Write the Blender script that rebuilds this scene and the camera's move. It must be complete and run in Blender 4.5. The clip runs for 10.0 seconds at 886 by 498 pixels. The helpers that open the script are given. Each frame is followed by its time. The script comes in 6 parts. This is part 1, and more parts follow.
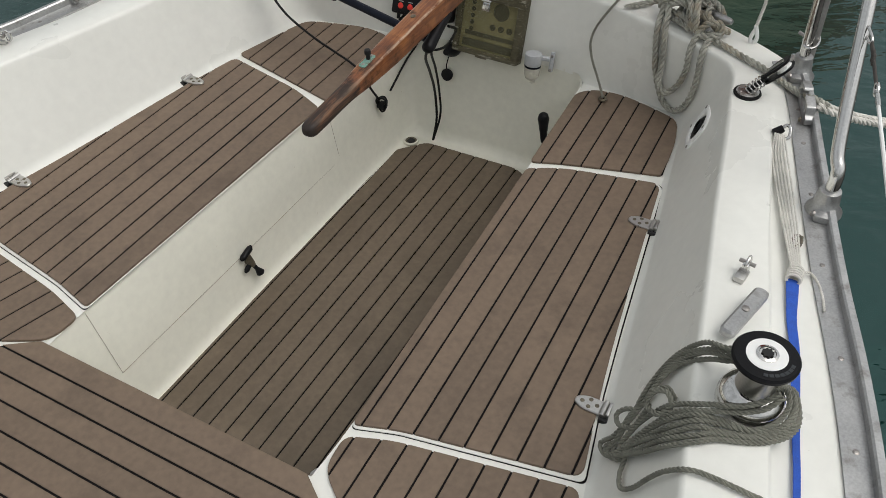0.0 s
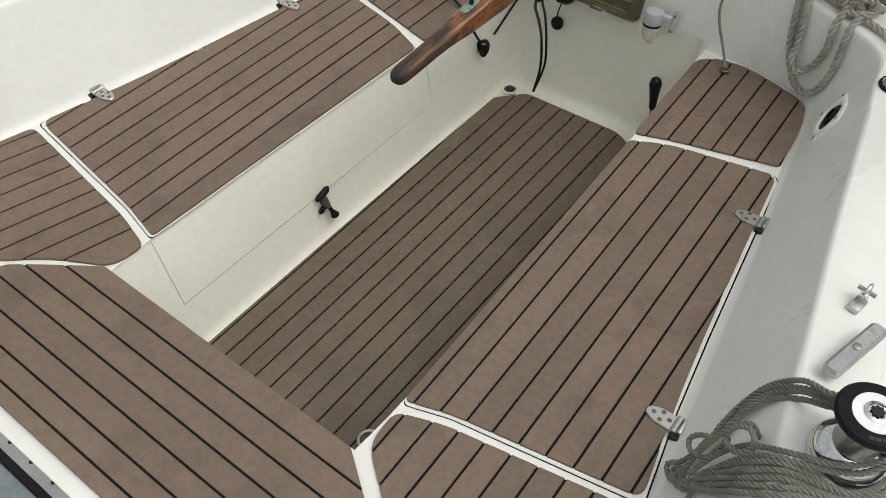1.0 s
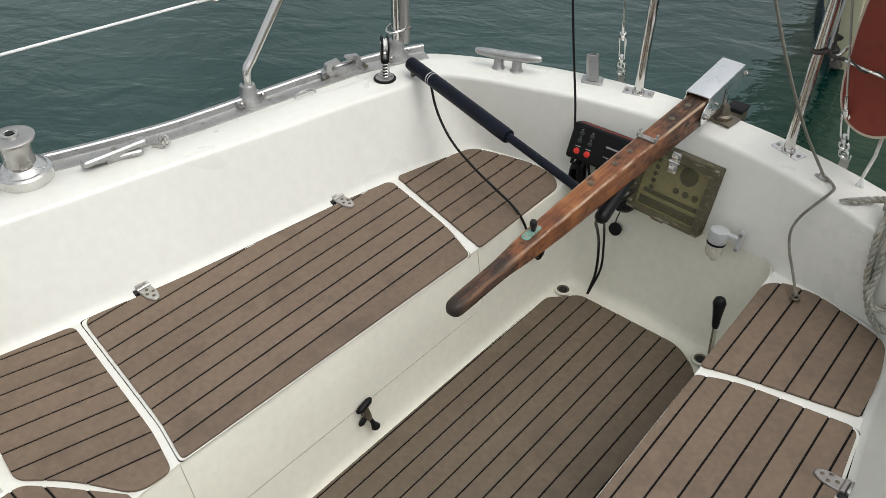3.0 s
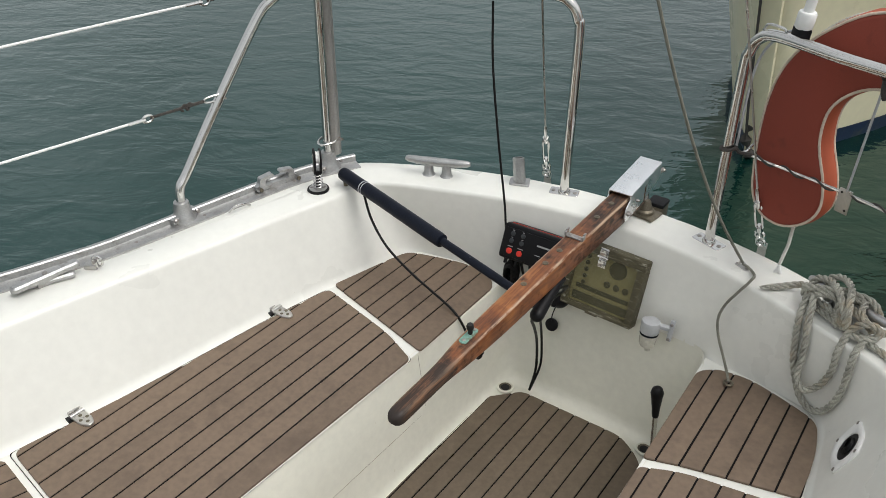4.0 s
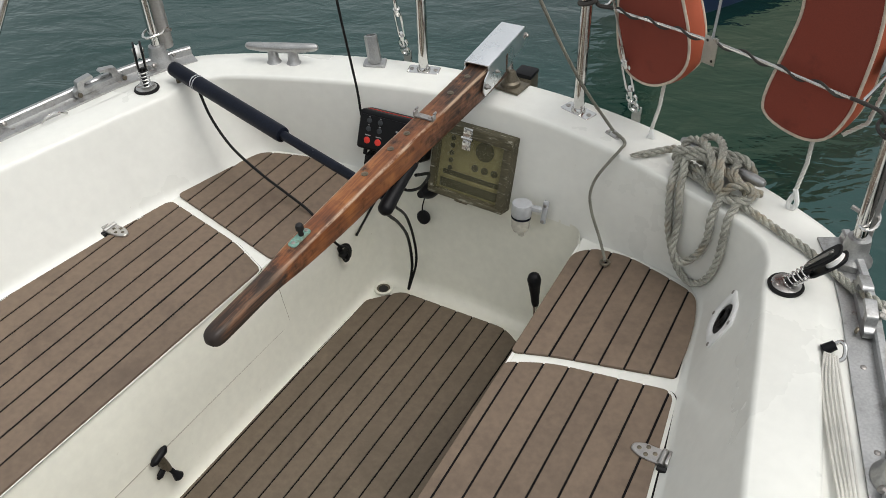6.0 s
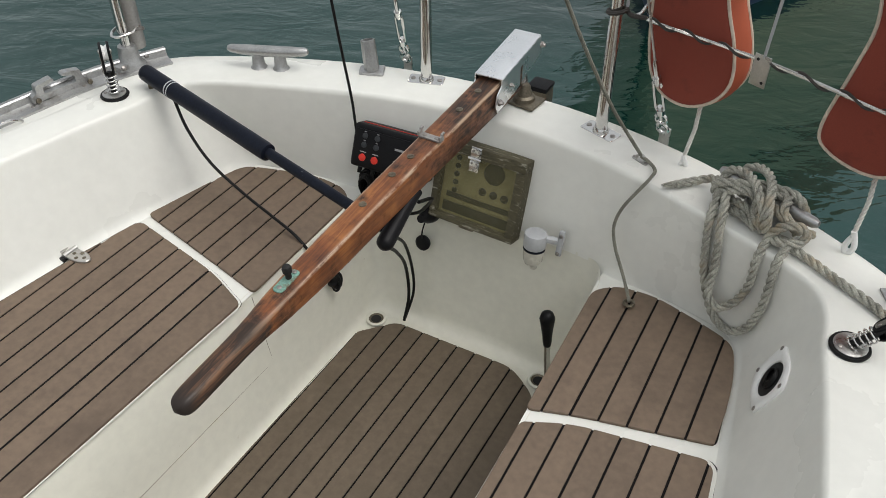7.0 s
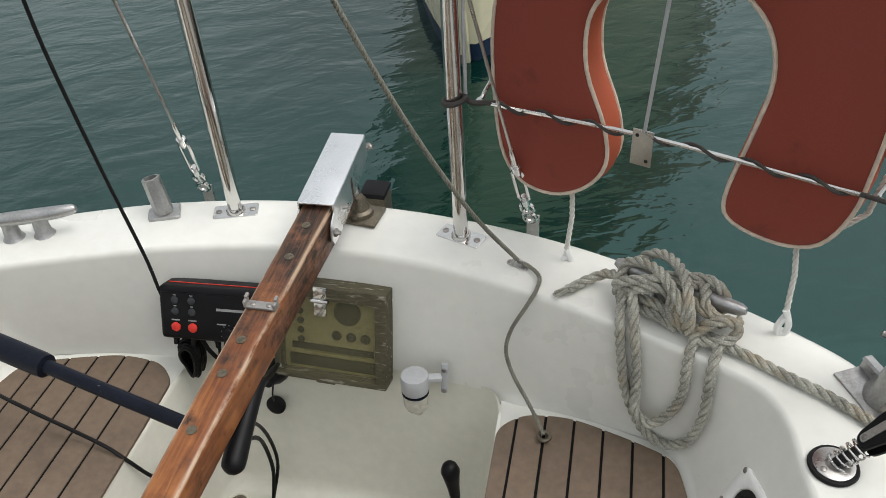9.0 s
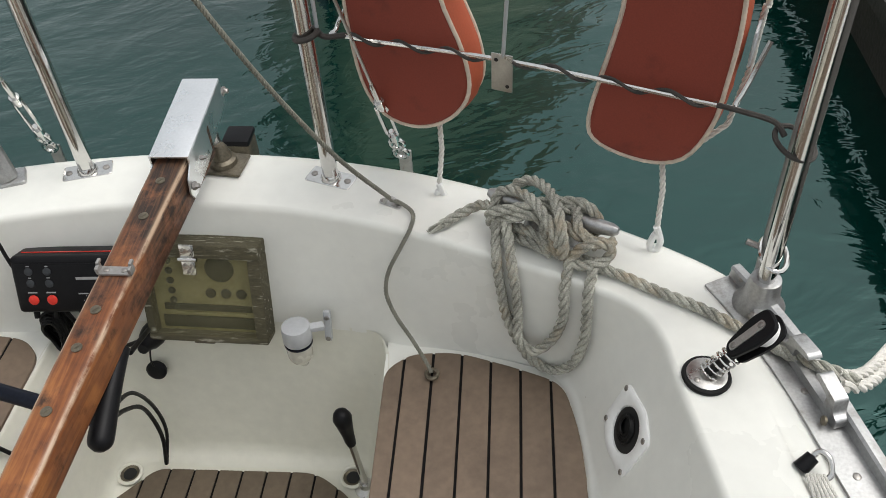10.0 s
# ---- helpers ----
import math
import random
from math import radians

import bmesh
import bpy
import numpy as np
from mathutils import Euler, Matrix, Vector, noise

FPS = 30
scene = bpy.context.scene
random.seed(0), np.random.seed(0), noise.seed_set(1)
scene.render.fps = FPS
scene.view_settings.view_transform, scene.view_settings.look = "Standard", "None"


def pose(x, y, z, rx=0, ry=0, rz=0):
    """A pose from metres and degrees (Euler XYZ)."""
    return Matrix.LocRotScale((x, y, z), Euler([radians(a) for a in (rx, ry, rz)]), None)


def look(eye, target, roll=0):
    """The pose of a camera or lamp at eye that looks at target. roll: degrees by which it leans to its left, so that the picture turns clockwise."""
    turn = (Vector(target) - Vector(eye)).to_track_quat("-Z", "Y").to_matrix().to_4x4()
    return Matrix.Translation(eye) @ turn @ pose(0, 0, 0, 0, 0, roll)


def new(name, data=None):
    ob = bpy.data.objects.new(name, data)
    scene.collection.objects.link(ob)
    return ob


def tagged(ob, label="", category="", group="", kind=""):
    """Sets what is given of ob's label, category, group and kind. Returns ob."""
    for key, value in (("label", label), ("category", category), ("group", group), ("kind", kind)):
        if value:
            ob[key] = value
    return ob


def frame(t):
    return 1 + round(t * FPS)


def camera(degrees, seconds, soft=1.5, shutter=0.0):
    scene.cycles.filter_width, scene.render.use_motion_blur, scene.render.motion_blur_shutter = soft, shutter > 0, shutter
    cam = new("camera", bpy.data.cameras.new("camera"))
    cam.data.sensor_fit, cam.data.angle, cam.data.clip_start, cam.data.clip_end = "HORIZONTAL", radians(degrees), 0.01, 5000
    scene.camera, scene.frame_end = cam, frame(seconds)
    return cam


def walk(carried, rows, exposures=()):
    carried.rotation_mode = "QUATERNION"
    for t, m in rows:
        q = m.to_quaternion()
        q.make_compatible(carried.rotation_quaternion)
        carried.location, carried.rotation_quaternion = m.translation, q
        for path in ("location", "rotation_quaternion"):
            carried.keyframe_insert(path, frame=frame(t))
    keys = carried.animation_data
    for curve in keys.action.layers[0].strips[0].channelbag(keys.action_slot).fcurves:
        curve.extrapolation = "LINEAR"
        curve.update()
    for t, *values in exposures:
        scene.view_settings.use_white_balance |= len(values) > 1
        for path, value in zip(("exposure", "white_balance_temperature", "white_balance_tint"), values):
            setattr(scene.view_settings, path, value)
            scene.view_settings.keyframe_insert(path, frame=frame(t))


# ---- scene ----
cam = camera(56.0, 10.0, soft=0.85)
EXPOSURES = [(0.0, -0.83), (0.5, -0.73), (2.0, -0.61), (2.7, -0.55), (4.0, -0.49), (4.5, -0.46), (5.5, -0.48), (7.0, -0.59), (8.0, -0.48), (8.5, -0.45), (9.0, -0.42), (10.0, -0.42)]
PATH = [
    (0, (0.898, -1.086, 1.583), (0.198, 0.174, 0.196), -1.3),
    (0.5, (0.888, -1.043, 1.572), (0.128, 0.129, 0.14), -1.0),
    (1, (0.84, -0.957, 1.554), (0.029, 0.084, 0.051), -0.6),
    (1.5, (0.742, -0.881, 1.573), (-0.091, 0.095, 0.039), 0.9),
    (2, (0.698, -0.882, 1.574), (-0.229, 0.074, 0.082), -0.2),
    (2.5, (0.681, -0.864, 1.592), (-0.302, 0.189, 0.205), 0.2),
    (2.7, (0.678, -0.836, 1.606), (-0.32, 0.264, 0.267), 0.1),
    (3.8, (0.68, -0.805, 1.666), (-0.326, 0.485, 0.515), 0.1),
    (4, (0.691, -0.816, 1.664), (-0.295, 0.532, 0.563), 0.1),
    (4.5, (0.705, -0.803, 1.69), (-0.234, 0.663, 0.706), -0.0),
    (5, (0.722, -0.736, 1.685), (-0.167, 0.73, 0.655), -1.6),
    (5.5, (0.756, -0.617, 1.61), (-0.082, 0.739, 0.403), -2.5),
    (5.7, (0.782, -0.594, 1.559), (-0.045, 0.714, 0.292), -2.7),
    (6.8, (0.729, -0.504, 1.496), (-0.009, 0.811, 0.182), -0.7),
    (7, (0.633, -0.422, 1.46), (-0.122, 0.892, 0.155), -0.2),
    (7.5, (0.353, -0.212, 1.381), (-0.484, 1.083, 0.107), -1.8),
    (8, (0.325, -0.183, 1.417), (-0.547, 1.141, 0.198), -3.5),
    (8.5, (0.361, -0.138, 1.418), (-0.339, 1.276, 0.189), -3.8),
    (9, (0.452, -0.092, 1.411), (0.049, 1.405, 0.148), -3.7),
    (9.5, (0.492, -0.076, 1.397), (0.236, 1.417, 0.092), -4.7),
    (10, (0.5, -0.048, 1.386), (0.322, 1.38, -0.003), -3.4),
]
walk(cam, [(t, look(eye, target, roll)) for t, eye, target, roll in PATH], EXPOSURES)

# ---- world and light ----
world = bpy.data.worlds.new("overcast_sky")
scene.world = world
world.use_nodes = True
wn = world.node_tree
sky = wn.nodes.new("ShaderNodeTexSky")
sky.sky_type, sky.sun_disc = "NISHITA", False
sky.sun_elevation, sky.sun_rotation = radians(64), radians(82)
sky.air_density, sky.dust_density, sky.ozone_density = 1.0, 7.0, 1.0
grey = wn.nodes.new("ShaderNodeHueSaturation")
grey.inputs["Saturation"].default_value = 0.22
wn.links.new(sky.outputs[0], grey.inputs["Color"])
# an even veil of high cloud with soft thick and thin patches
veil = wn.nodes.new("ShaderNodeMix")
veil.data_type = "RGBA"
veil.inputs["Factor"].default_value = 0.34
veil.inputs["B"].default_value = (4.9, 5.2, 5.25, 1)
wn.links.new(grey.outputs[0], veil.inputs["A"])
cloud = wn.nodes.new("ShaderNodeTexNoise")
cloud.inputs["Scale"].default_value, cloud.inputs["Detail"].default_value, cloud.inputs["Roughness"].default_value = 3.2, 5, 0.55
thick = wn.nodes.new("ShaderNodeMapRange")
thick.inputs["From Min"].default_value, thick.inputs["From Max"].default_value = 0.35, 0.65
thick.inputs["To Min"].default_value, thick.inputs["To Max"].default_value = 0.82, 1.18
wn.links.new(cloud.outputs["Fac"], thick.inputs["Value"])
shade = wn.nodes.new("ShaderNodeVectorMath")
shade.operation = "SCALE"
wn.links.new(veil.outputs["Result"], shade.inputs[0])
wn.links.new(thick.outputs[0], shade.inputs["Scale"])
wn.links.new(shade.outputs[0], wn.nodes["Background"].inputs[0])
wn.nodes["Background"].inputs[1].default_value = 0.252
sun = new("sun", bpy.data.lights.new("sun", "SUN"))
sun.data.energy, sun.data.angle, sun.data.color = 0.80, radians(36), (1.0, 0.985, 0.955)
sun.matrix_world = look((1.8, 0.55, 3.6), (0, 0.3, 0))


# ---- materials ----
def mat(name, base, rough=0.5, metal=0.0, vary=0.12, scale=6.0, fine=120.0, bump=0.08, dist=0.001, coat=0.0, rand=0.0, spots=None, ior=1.45, rvar=0.08, stretch=None, spec=0.5):
    m = bpy.data.materials.new(name)
    m.use_nodes = True
    nt = m.node_tree
    N, L = nt.nodes, nt.links
    b = N["Principled BSDF"]
    b.inputs["Metallic"].default_value = metal
    b.inputs["IOR"].default_value = ior
    b.inputs["Coat Weight"].default_value = coat
    b.inputs["Specular IOR Level"].default_value = spec
    tc = N.new("ShaderNodeTexCoord")
    src = tc.outputs["Object"]
    if stretch:
        mp = N.new("ShaderNodeMapping")
        mp.inputs["Scale"].default_value = stretch
        L.new(src, mp.inputs["Vector"])
        src = mp.outputs[0]
    n1 = N.new("ShaderNodeTexNoise")
    n1.inputs["Scale"].default_value, n1.inputs["Detail"].default_value = scale, 6
    n2 = N.new("ShaderNodeTexNoise")
    n2.inputs["Scale"].default_value, n2.inputs["Detail"].default_value = fine, 4
    L.new(src, n1.inputs["Vector"])
    L.new(src, n2.inputs["Vector"])
    mix = N.new("ShaderNodeMath")
    mix.operation = "ADD"
    L.new(n1.outputs["Fac"], mix.inputs[0])
    L.new(n2.outputs["Fac"], mix.inputs[1])
    ramp = N.new("ShaderNodeMapRange")
    ramp.inputs["From Min"].default_value, ramp.inputs["From Max"].default_value = 0.7, 1.3
    ramp.inputs["To Min"].default_value, ramp.inputs["To Max"].default_value = 1 - vary, 1 + vary
    L.new(mix.outputs[0], ramp.inputs["Value"])
    val = ramp.outputs[0]
    if rand:
        oi = N.new("ShaderNodeObjectInfo")
        rr = N.new("ShaderNodeMapRange")
        rr.inputs["To Min"].default_value, rr.inputs["To Max"].default_value = 1 - rand, 1 + rand
        L.new(oi.outputs["Random"], rr.inputs["Value"])
        mu = N.new("ShaderNodeMath")
        mu.operation = "MULTIPLY"
        L.new(val, mu.inputs[0])
        L.new(rr.outputs[0], mu.inputs[1])
        val = mu.outputs[0]
    col = N.new("ShaderNodeVectorMath")
    col.operation = "SCALE"
    col.inputs[0].default_value = base[:3]
    L.new(val, col.inputs["Scale"])
    out = col.outputs[0]
    if spots:
        tint, sscale, lo, hi = spots
        n3 = N.new("ShaderNodeTexNoise")
        n3.inputs["Scale"].default_value, n3.inputs["Detail"].default_value, n3.inputs["Roughness"].default_value = sscale, 8, 0.65
        L.new(src, n3.inputs["Vector"])
        r3 = N.new("ShaderNodeMapRange")
        r3.inputs["From Min"].default_value, r3.inputs["From Max"].default_value = lo, hi
        L.new(n3.outputs["Fac"], r3.inputs["Value"])
        mx = N.new("ShaderNodeMix")
        mx.data_type = "RGBA"
        mx.inputs["B"].default_value = (*tint, 1)
        L.new(r3.outputs[0], mx.inputs["Factor"])
        L.new(out, mx.inputs["A"])
        out = mx.outputs["Result"]
    L.new(out, b.inputs["Base Color"])
    rg = N.new("ShaderNodeMapRange")
    rg.inputs["From Min"].default_value, rg.inputs["From Max"].default_value = 0.3, 0.7
    rg.inputs["To Min"].default_value, rg.inputs["To Max"].default_value = max(0.02, rough - rvar), min(1, rough + rvar)
    L.new(n1.outputs["Fac"], rg.inputs["Value"])
    L.new(rg.outputs[0], b.inputs["Roughness"])
    if bump:
        bp = N.new("ShaderNodeBump")
        bp.inputs["Strength"].default_value, bp.inputs["Distance"].default_value = bump, dist
        L.new(n2.outputs["Fac"], bp.inputs["Height"])
        L.new(bp.outputs[0], b.inputs["Normal"])
    return m


GEL = mat("white_gelcoat", (0.740, 0.738, 0.688), 0.32, vary=0.035, scale=3, fine=40, bump=0.12, dist=0.002, spots=((0.30, 0.24, 0.16), 75, 0.73, 0.78))
GEL_OLD = mat("stained_gelcoat", (0.700, 0.688, 0.600), 0.38, vary=0.05, scale=4, fine=50, bump=0.15, dist=0.002, spots=((0.36, 0.29, 0.18), 48, 0.69, 0.77))
TEAK = mat("weathered_synthetic_teak", (0.159, 0.115, 0.081), 0.60, vary=0.15, scale=4, fine=75, bump=0.35, dist=0.0006, rand=0.075, spots=((0.098, 0.071, 0.051), 6, 0.51, 0.76))
# the bench teak about a fifth darker, for the sole planks only
TEAK_DARK = mat("dark_synthetic_teak", (0.122, 0.093, 0.064), 0.55, vary=0.16, scale=4, fine=75, bump=0.35, dist=0.0006, rand=0.06, spots=((0.085, 0.066, 0.044), 5, 0.50, 0.74))
CAULK = mat("black_caulking", (0.008, 0.007, 0.007), 0.8, spec=0.15, vary=0.3, fine=300, bump=0.2)
STEEL = mat("polished_stainless_steel", (0.66, 0.65, 0.63), 0.14, 1.0, vary=0.06, scale=20, fine=200, bump=0.02, rvar=0.06)
CAPSTEEL = mat("brushed_steel_sheet", (0.86, 0.87, 0.88), 0.30, 1.0, vary=0.05, scale=20, fine=250, bump=0.04, rvar=0.08)
DULL = mat("dull_stainless_steel", (0.50, 0.49, 0.47), 0.32, 1.0, vary=0.12, scale=30, fine=300, bump=0.05, spots=((0.22, 0.15, 0.09), 40, 0.64, 0.76))
ALU = mat("anodised_aluminium", (0.43, 0.43, 0.425), 0.42, 0.85, vary=0.16, scale=25, fine=250, bump=0.08, spots=((0.20, 0.185, 0.16), 30, 0.55, 0.78))
GALV = mat("weathered_grey_pole", (0.34, 0.33, 0.315), 0.45, 0.6, vary=0.15, scale=18, fine=200, bump=0.1)
BLACK = mat("black_plastic", (0.006, 0.006, 0.007), 0.42, spec=0.20, vary=0.25, scale=30, fine=300, bump=0.08)
RUBBER = mat("black_rubber_cable", (0.006, 0.006, 0.006), 0.5, spec=0.25, vary=0.25, scale=40, fine=300, bump=0.05)
NAVY = mat("scuffed_dark_blue_sleeve", (0.007, 0.009, 0.016), 0.42, spec=0.16, vary=0.3, scale=20, fine=200, bump=0.1, spots=((0.16, 0.17, 0.18), 45, 0.68, 0.74))
SEAM = mat("grey_hairline_seam", (0.30, 0.275, 0.22), 0.8, vary=0.35, scale=9, fine=60, bump=0)
RED = mat("red_button", (0.62, 0.035, 0.022), 0.4, vary=0.1, bump=0.02)
GREYB = mat("grey_rubber_button", (0.030, 0.034, 0.038), 0.55, vary=0.15, bump=0.05)
PRINT = mat("pale_print", (0.30, 0.30, 0.30), 0.5, vary=0.05, bump=0)
SCREW = mat("screw_steel", (0.33, 0.31, 0.29), 0.38, 0.9, vary=0.2, scale=80, fine=300, bump=0.05)
GREYP = mat("grey_plastic", (0.43, 0.44, 0.45), 0.42, vary=0.08, scale=20, bump=0.03)
CLEARP = mat("milky_plastic", (0.55, 0.53, 0.46), 0.25, vary=0.10, scale=30, bump=0.03, spots=((0.45, 0.30, 0.08), 30, 0.60, 0.74))
WHITEP = mat("white_plastic", (0.80, 0.80, 0.78), 0.38, vary=0.04, scale=20, bump=0.02)
BLUE = mat("blue_webbing", (0.022, 0.085, 0.42), 0.75, vary=0.2, scale=60, fine=500, bump=0.5)
ORANGE = mat("faded_orange_canvas", (0.245, 0.047, 0.028), 0.75, vary=0.10, scale=5, fine=500, bump=0.25, dist=0.0006, spots=((0.12, 0.025, 0.018), 11, 0.58, 0.80))
ORANGE_SIDE = mat("bright_orange_canvas", (0.40, 0.085, 0.036), 0.7, vary=0.12, scale=12, fine=500, bump=0.3)
PIPING = mat("cream_piping", (0.62, 0.52, 0.42), 0.8, vary=0.15, scale=40, bump=0.2)
ROPE = mat("weathered_grey_rope", (0.365, 0.36, 0.31), 0.9, vary=0.5, scale=30, fine=420, bump=1.0, dist=0.0014, spots=((0.37, 0.285, 0.18), 11, 0.52, 0.70))
ROPE_LINE = mat("grey_green_laid_line", (0.20, 0.195, 0.16), 0.9, vary=0.3, scale=40, fine=600, bump=0.8)
ROPE_SHEET = mat("olive_grey_braided_rope", (0.180, 0.180, 0.148), 0.9, vary=0.3, scale=40, fine=600, bump=0.8)
ROPE_WHITE = mat("white_braided_rope", (0.62, 0.60, 0.55), 0.9, vary=0.2, scale=40, fine=500, bump=0.6)
CORD = mat("dark_cord", (0.055, 0.05, 0.045), 0.9, vary=0.3, scale=60, fine=500, bump=0.5)
BRONZE = mat("greened_bronze", (0.20, 0.36, 0.30), 0.6, 0.3, vary=0.3, scale=60, fine=250, bump=0.3, spots=((0.16, 0.12, 0.07), 60, 0.5, 0.65))
TARN = mat("tarnished_bronze", (0.16, 0.14, 0.105), 0.45, 0.8, vary=0.3, scale=50, fine=250, bump=0.2)
OLDWOOD = mat("weathered_grey_wood", (0.088, 0.078, 0.046), 0.85, vary=0.45, scale=10, fine=60, bump=0.7, dist=0.002, stretch=(6, 30, 30), spots=((0.40, 0.38, 0.31), 5, 0.57, 0.68))
PANEL = mat("olive_instrument_panel", (0.235, 0.21, 0.10), 0.55, vary=0.18, scale=14, bump=0.05, spots=((0.14, 0.125, 0.06), 12, 0.55, 0.75))
DIAL = mat("dark_olive_dial", (0.03, 0.03, 0.018), 0.5, vary=0.25, scale=90, bump=0.05)
CREAM = mat("cream_hull_paint", (0.82, 0.74, 0.52), 0.3, vary=0.05, scale=1.5, fine=20, bump=0.06, spots=((0.42, 0.33, 0.15), 3, 0.62, 0.80))
BOOT = mat("dark_blue_boot_topping", (0.010, 0.020, 0.060), 0.45, vary=0.2, scale=5, bump=0.1, spots=((0.05, 0.06, 0.05), 8, 0.55, 0.7))
STRAKE = mat("varnished_wood_strake", (0.37, 0.17, 0.055), 0.35, vary=0.25, scale=5, fine=40, bump=0.15, coat=0.3, stretch=(6, 1, 12))
GREYWOOD = mat("bleached_grey_timber", (0.20, 0.18, 0.15), 0.8, vary=0.3, scale=5, fine=50, bump=0.5, stretch=(3, 1, 15))
GILT = mat("faded_gilt", (0.30, 0.20, 0.05), 0.5, vary=0.2, bump=0.1)
# dark pontoon timber, with the shade on the float's side put into its tone
DARKQUAY = mat("dark_shaded_timber", (0.034, 0.032, 0.028), 0.7, vary=0.3, scale=5, fine=60, bump=0.5, dist=0.01)
DARKHOLE = mat("dark_opening", (0.008, 0.008, 0.008), 0.6, vary=0.1, bump=0)
NAVYSEAL = mat("dull_blue_grey_threshold", (0.16, 0.19, 0.20), 0.5, vary=0.3, scale=20, fine=150, bump=0.3, spots=((0.03, 0.10, 0.22), 30, 0.58, 0.66))


def tiller_wood():
    m = mat("worn_varnished_mahogany", (0.20, 0.06, 0.016), 0.3, vary=0.2, coat=0.22, fine=150, bump=0.15)
    N, L = m.node_tree.nodes, m.node_tree.links
    b = N["Principled BSDF"]
    tc = N.new("ShaderNodeTexCoord")
    mp = N.new("ShaderNodeMapping")
    mp.inputs["Scale"].default_value = (130, 8, 95)
    L.new(tc.outputs["Object"], mp.inputs["Vector"])
    grain = N.new("ShaderNodeTexNoise")
    grain.inputs["Scale"].default_value, grain.inputs["Detail"].default_value, grain.inputs["Distortion"].default_value = 1.6, 7, 0.6
    L.new(mp.outputs[0], grain.inputs["Vector"])
    cr = N.new("ShaderNodeValToRGB")
    e = cr.color_ramp.elements
    e[0].position, e[0].color = 0.24, (0.048, 0.015, 0.006, 1)
    e[1].position, e[1].color = 0.76, (0.315, 0.118, 0.034, 1)
    mid = e.new(0.50)
    mid.color = (0.165, 0.051, 0.014, 1)
    # broad amber and dark red-brown figure under the fine grain
    figure = N.new("ShaderNodeTexNoise")
    figure.inputs["Scale"].default_value, figure.inputs["Detail"].default_value, figure.inputs["Roughness"].default_value = 11, 4, 0.6
    L.new(tc.outputs["Object"], figure.inputs["Vector"])
    blend = N.new("ShaderNodeMath")
    blend.operation = "MULTIPLY_ADD"
    blend.inputs[1].default_value = 1.1
    L.new(figure.outputs["Fac"], blend.inputs[0])
    shift = N.new("ShaderNodeMath")
    shift.operation = "MULTIPLY_ADD"
    shift.inputs[1].default_value, shift.inputs[2].default_value = 0.62, -0.36
    L.new(grain.outputs["Fac"], shift.inputs[0])
    L.new(shift.outputs[0], blend.inputs[2])
    L.new(blend.outputs[0], cr.inputs["Fac"])
    # bare grey-brown patches where the varnish has gone
    wear = N.new("ShaderNodeTexNoise")
    wear.inputs["Scale"].default_value, wear.inputs["Detail"].default_value, wear.inputs["Roughness"].default_value = 16, 8, 0.7
    L.new(tc.outputs["Object"], wear.inputs["Vector"])
    sep = N.new("ShaderNodeSeparateXYZ")
    L.new(tc.outputs["Object"], sep.inputs[0])
    end = N.new("ShaderNodeMapRange")
    end.inputs["From Min"].default_value, end.inputs["From Max"].default_value = -0.70, -0.97
    end.inputs["To Min"].default_value, end.inputs["To Max"].default_value = 0.0, 0.36
    L.new(sep.outputs["Y"], end.inputs["Value"])
    heel = N.new("ShaderNodeMapRange")
    heel.inputs["From Min"].default_value, heel.inputs["From Max"].default_value = -0.45, -0.10
    heel.inputs["To Min"].default_value, heel.inputs["To Max"].default_value = 0.0, 0.22
    L.new(sep.outputs["Y"], heel.inputs["Value"])
    s1 = N.new("ShaderNodeMath")
    L.new(wear.outputs["Fac"], s1.inputs[0])
    L.new(end.outputs[0], s1.inputs[1])
    s2 = N.new("ShaderNodeMath")
    L.new(s1.outputs[0], s2.inputs[0])
    L.new(heel.outputs[0], s2.inputs[1])
    wr = N.new("ShaderNodeMapRange")
    wr.inputs["From Min"].default_value, wr.inputs["From Max"].default_value = 0.545, 0.70
    L.new(s2.outputs[0], wr.inputs["Value"])
    mx = N.new("ShaderNodeMix")
    mx.data_type = "RGBA"
    bare = N.new("ShaderNodeValToRGB")
    g = bare.color_ramp.elements
    g[0].position, g[0].color = 0.43, (0.026, 0.015, 0.010, 1)
    g[1].position, g[1].color = 0.74, (0.15, 0.068, 0.032, 1)
    L.new(grain.outputs["Fac"], bare.inputs["Fac"])
    L.new(bare.outputs[0], mx.inputs["B"])
    L.new(wr.outputs[0], mx.inputs["Factor"])
    L.new(cr.outputs[0], mx.inputs["A"])
    # pale rubbed ridges
    geo = N.new("ShaderNodeNewGeometry")
    ridge = N.new("ShaderNodeMapRange")
    ridge.interpolation_type = "SMOOTHSTEP"
    ridge.inputs["From Min"].default_value, ridge.inputs["From Max"].default_value = 0.992, 0.80
    tilt = N.new("ShaderNodeSeparateXYZ")
    L.new(geo.outputs["Normal"], tilt.inputs[0])
    L.new(tilt.outputs["Z"], ridge.inputs["Value"])
    chips = N.new("ShaderNodeMapRange")
    chips.inputs["From Min"].default_value, chips.inputs["From Max"].default_value = 0.41, 0.53
    patchy = N.new("ShaderNodeMix")
    patchy.inputs["Factor"].default_value = 0.62
    L.new(grain.outputs["Fac"], patchy.inputs["A"])
    L.new(wear.outputs["Fac"], patchy.inputs["B"])
    L.new(patchy.outputs["Result"], chips.inputs["Value"])
    rub = N.new("ShaderNodeMath")
    rub.operation = "MULTIPLY"
    under = N.new("ShaderNodeMapRange")
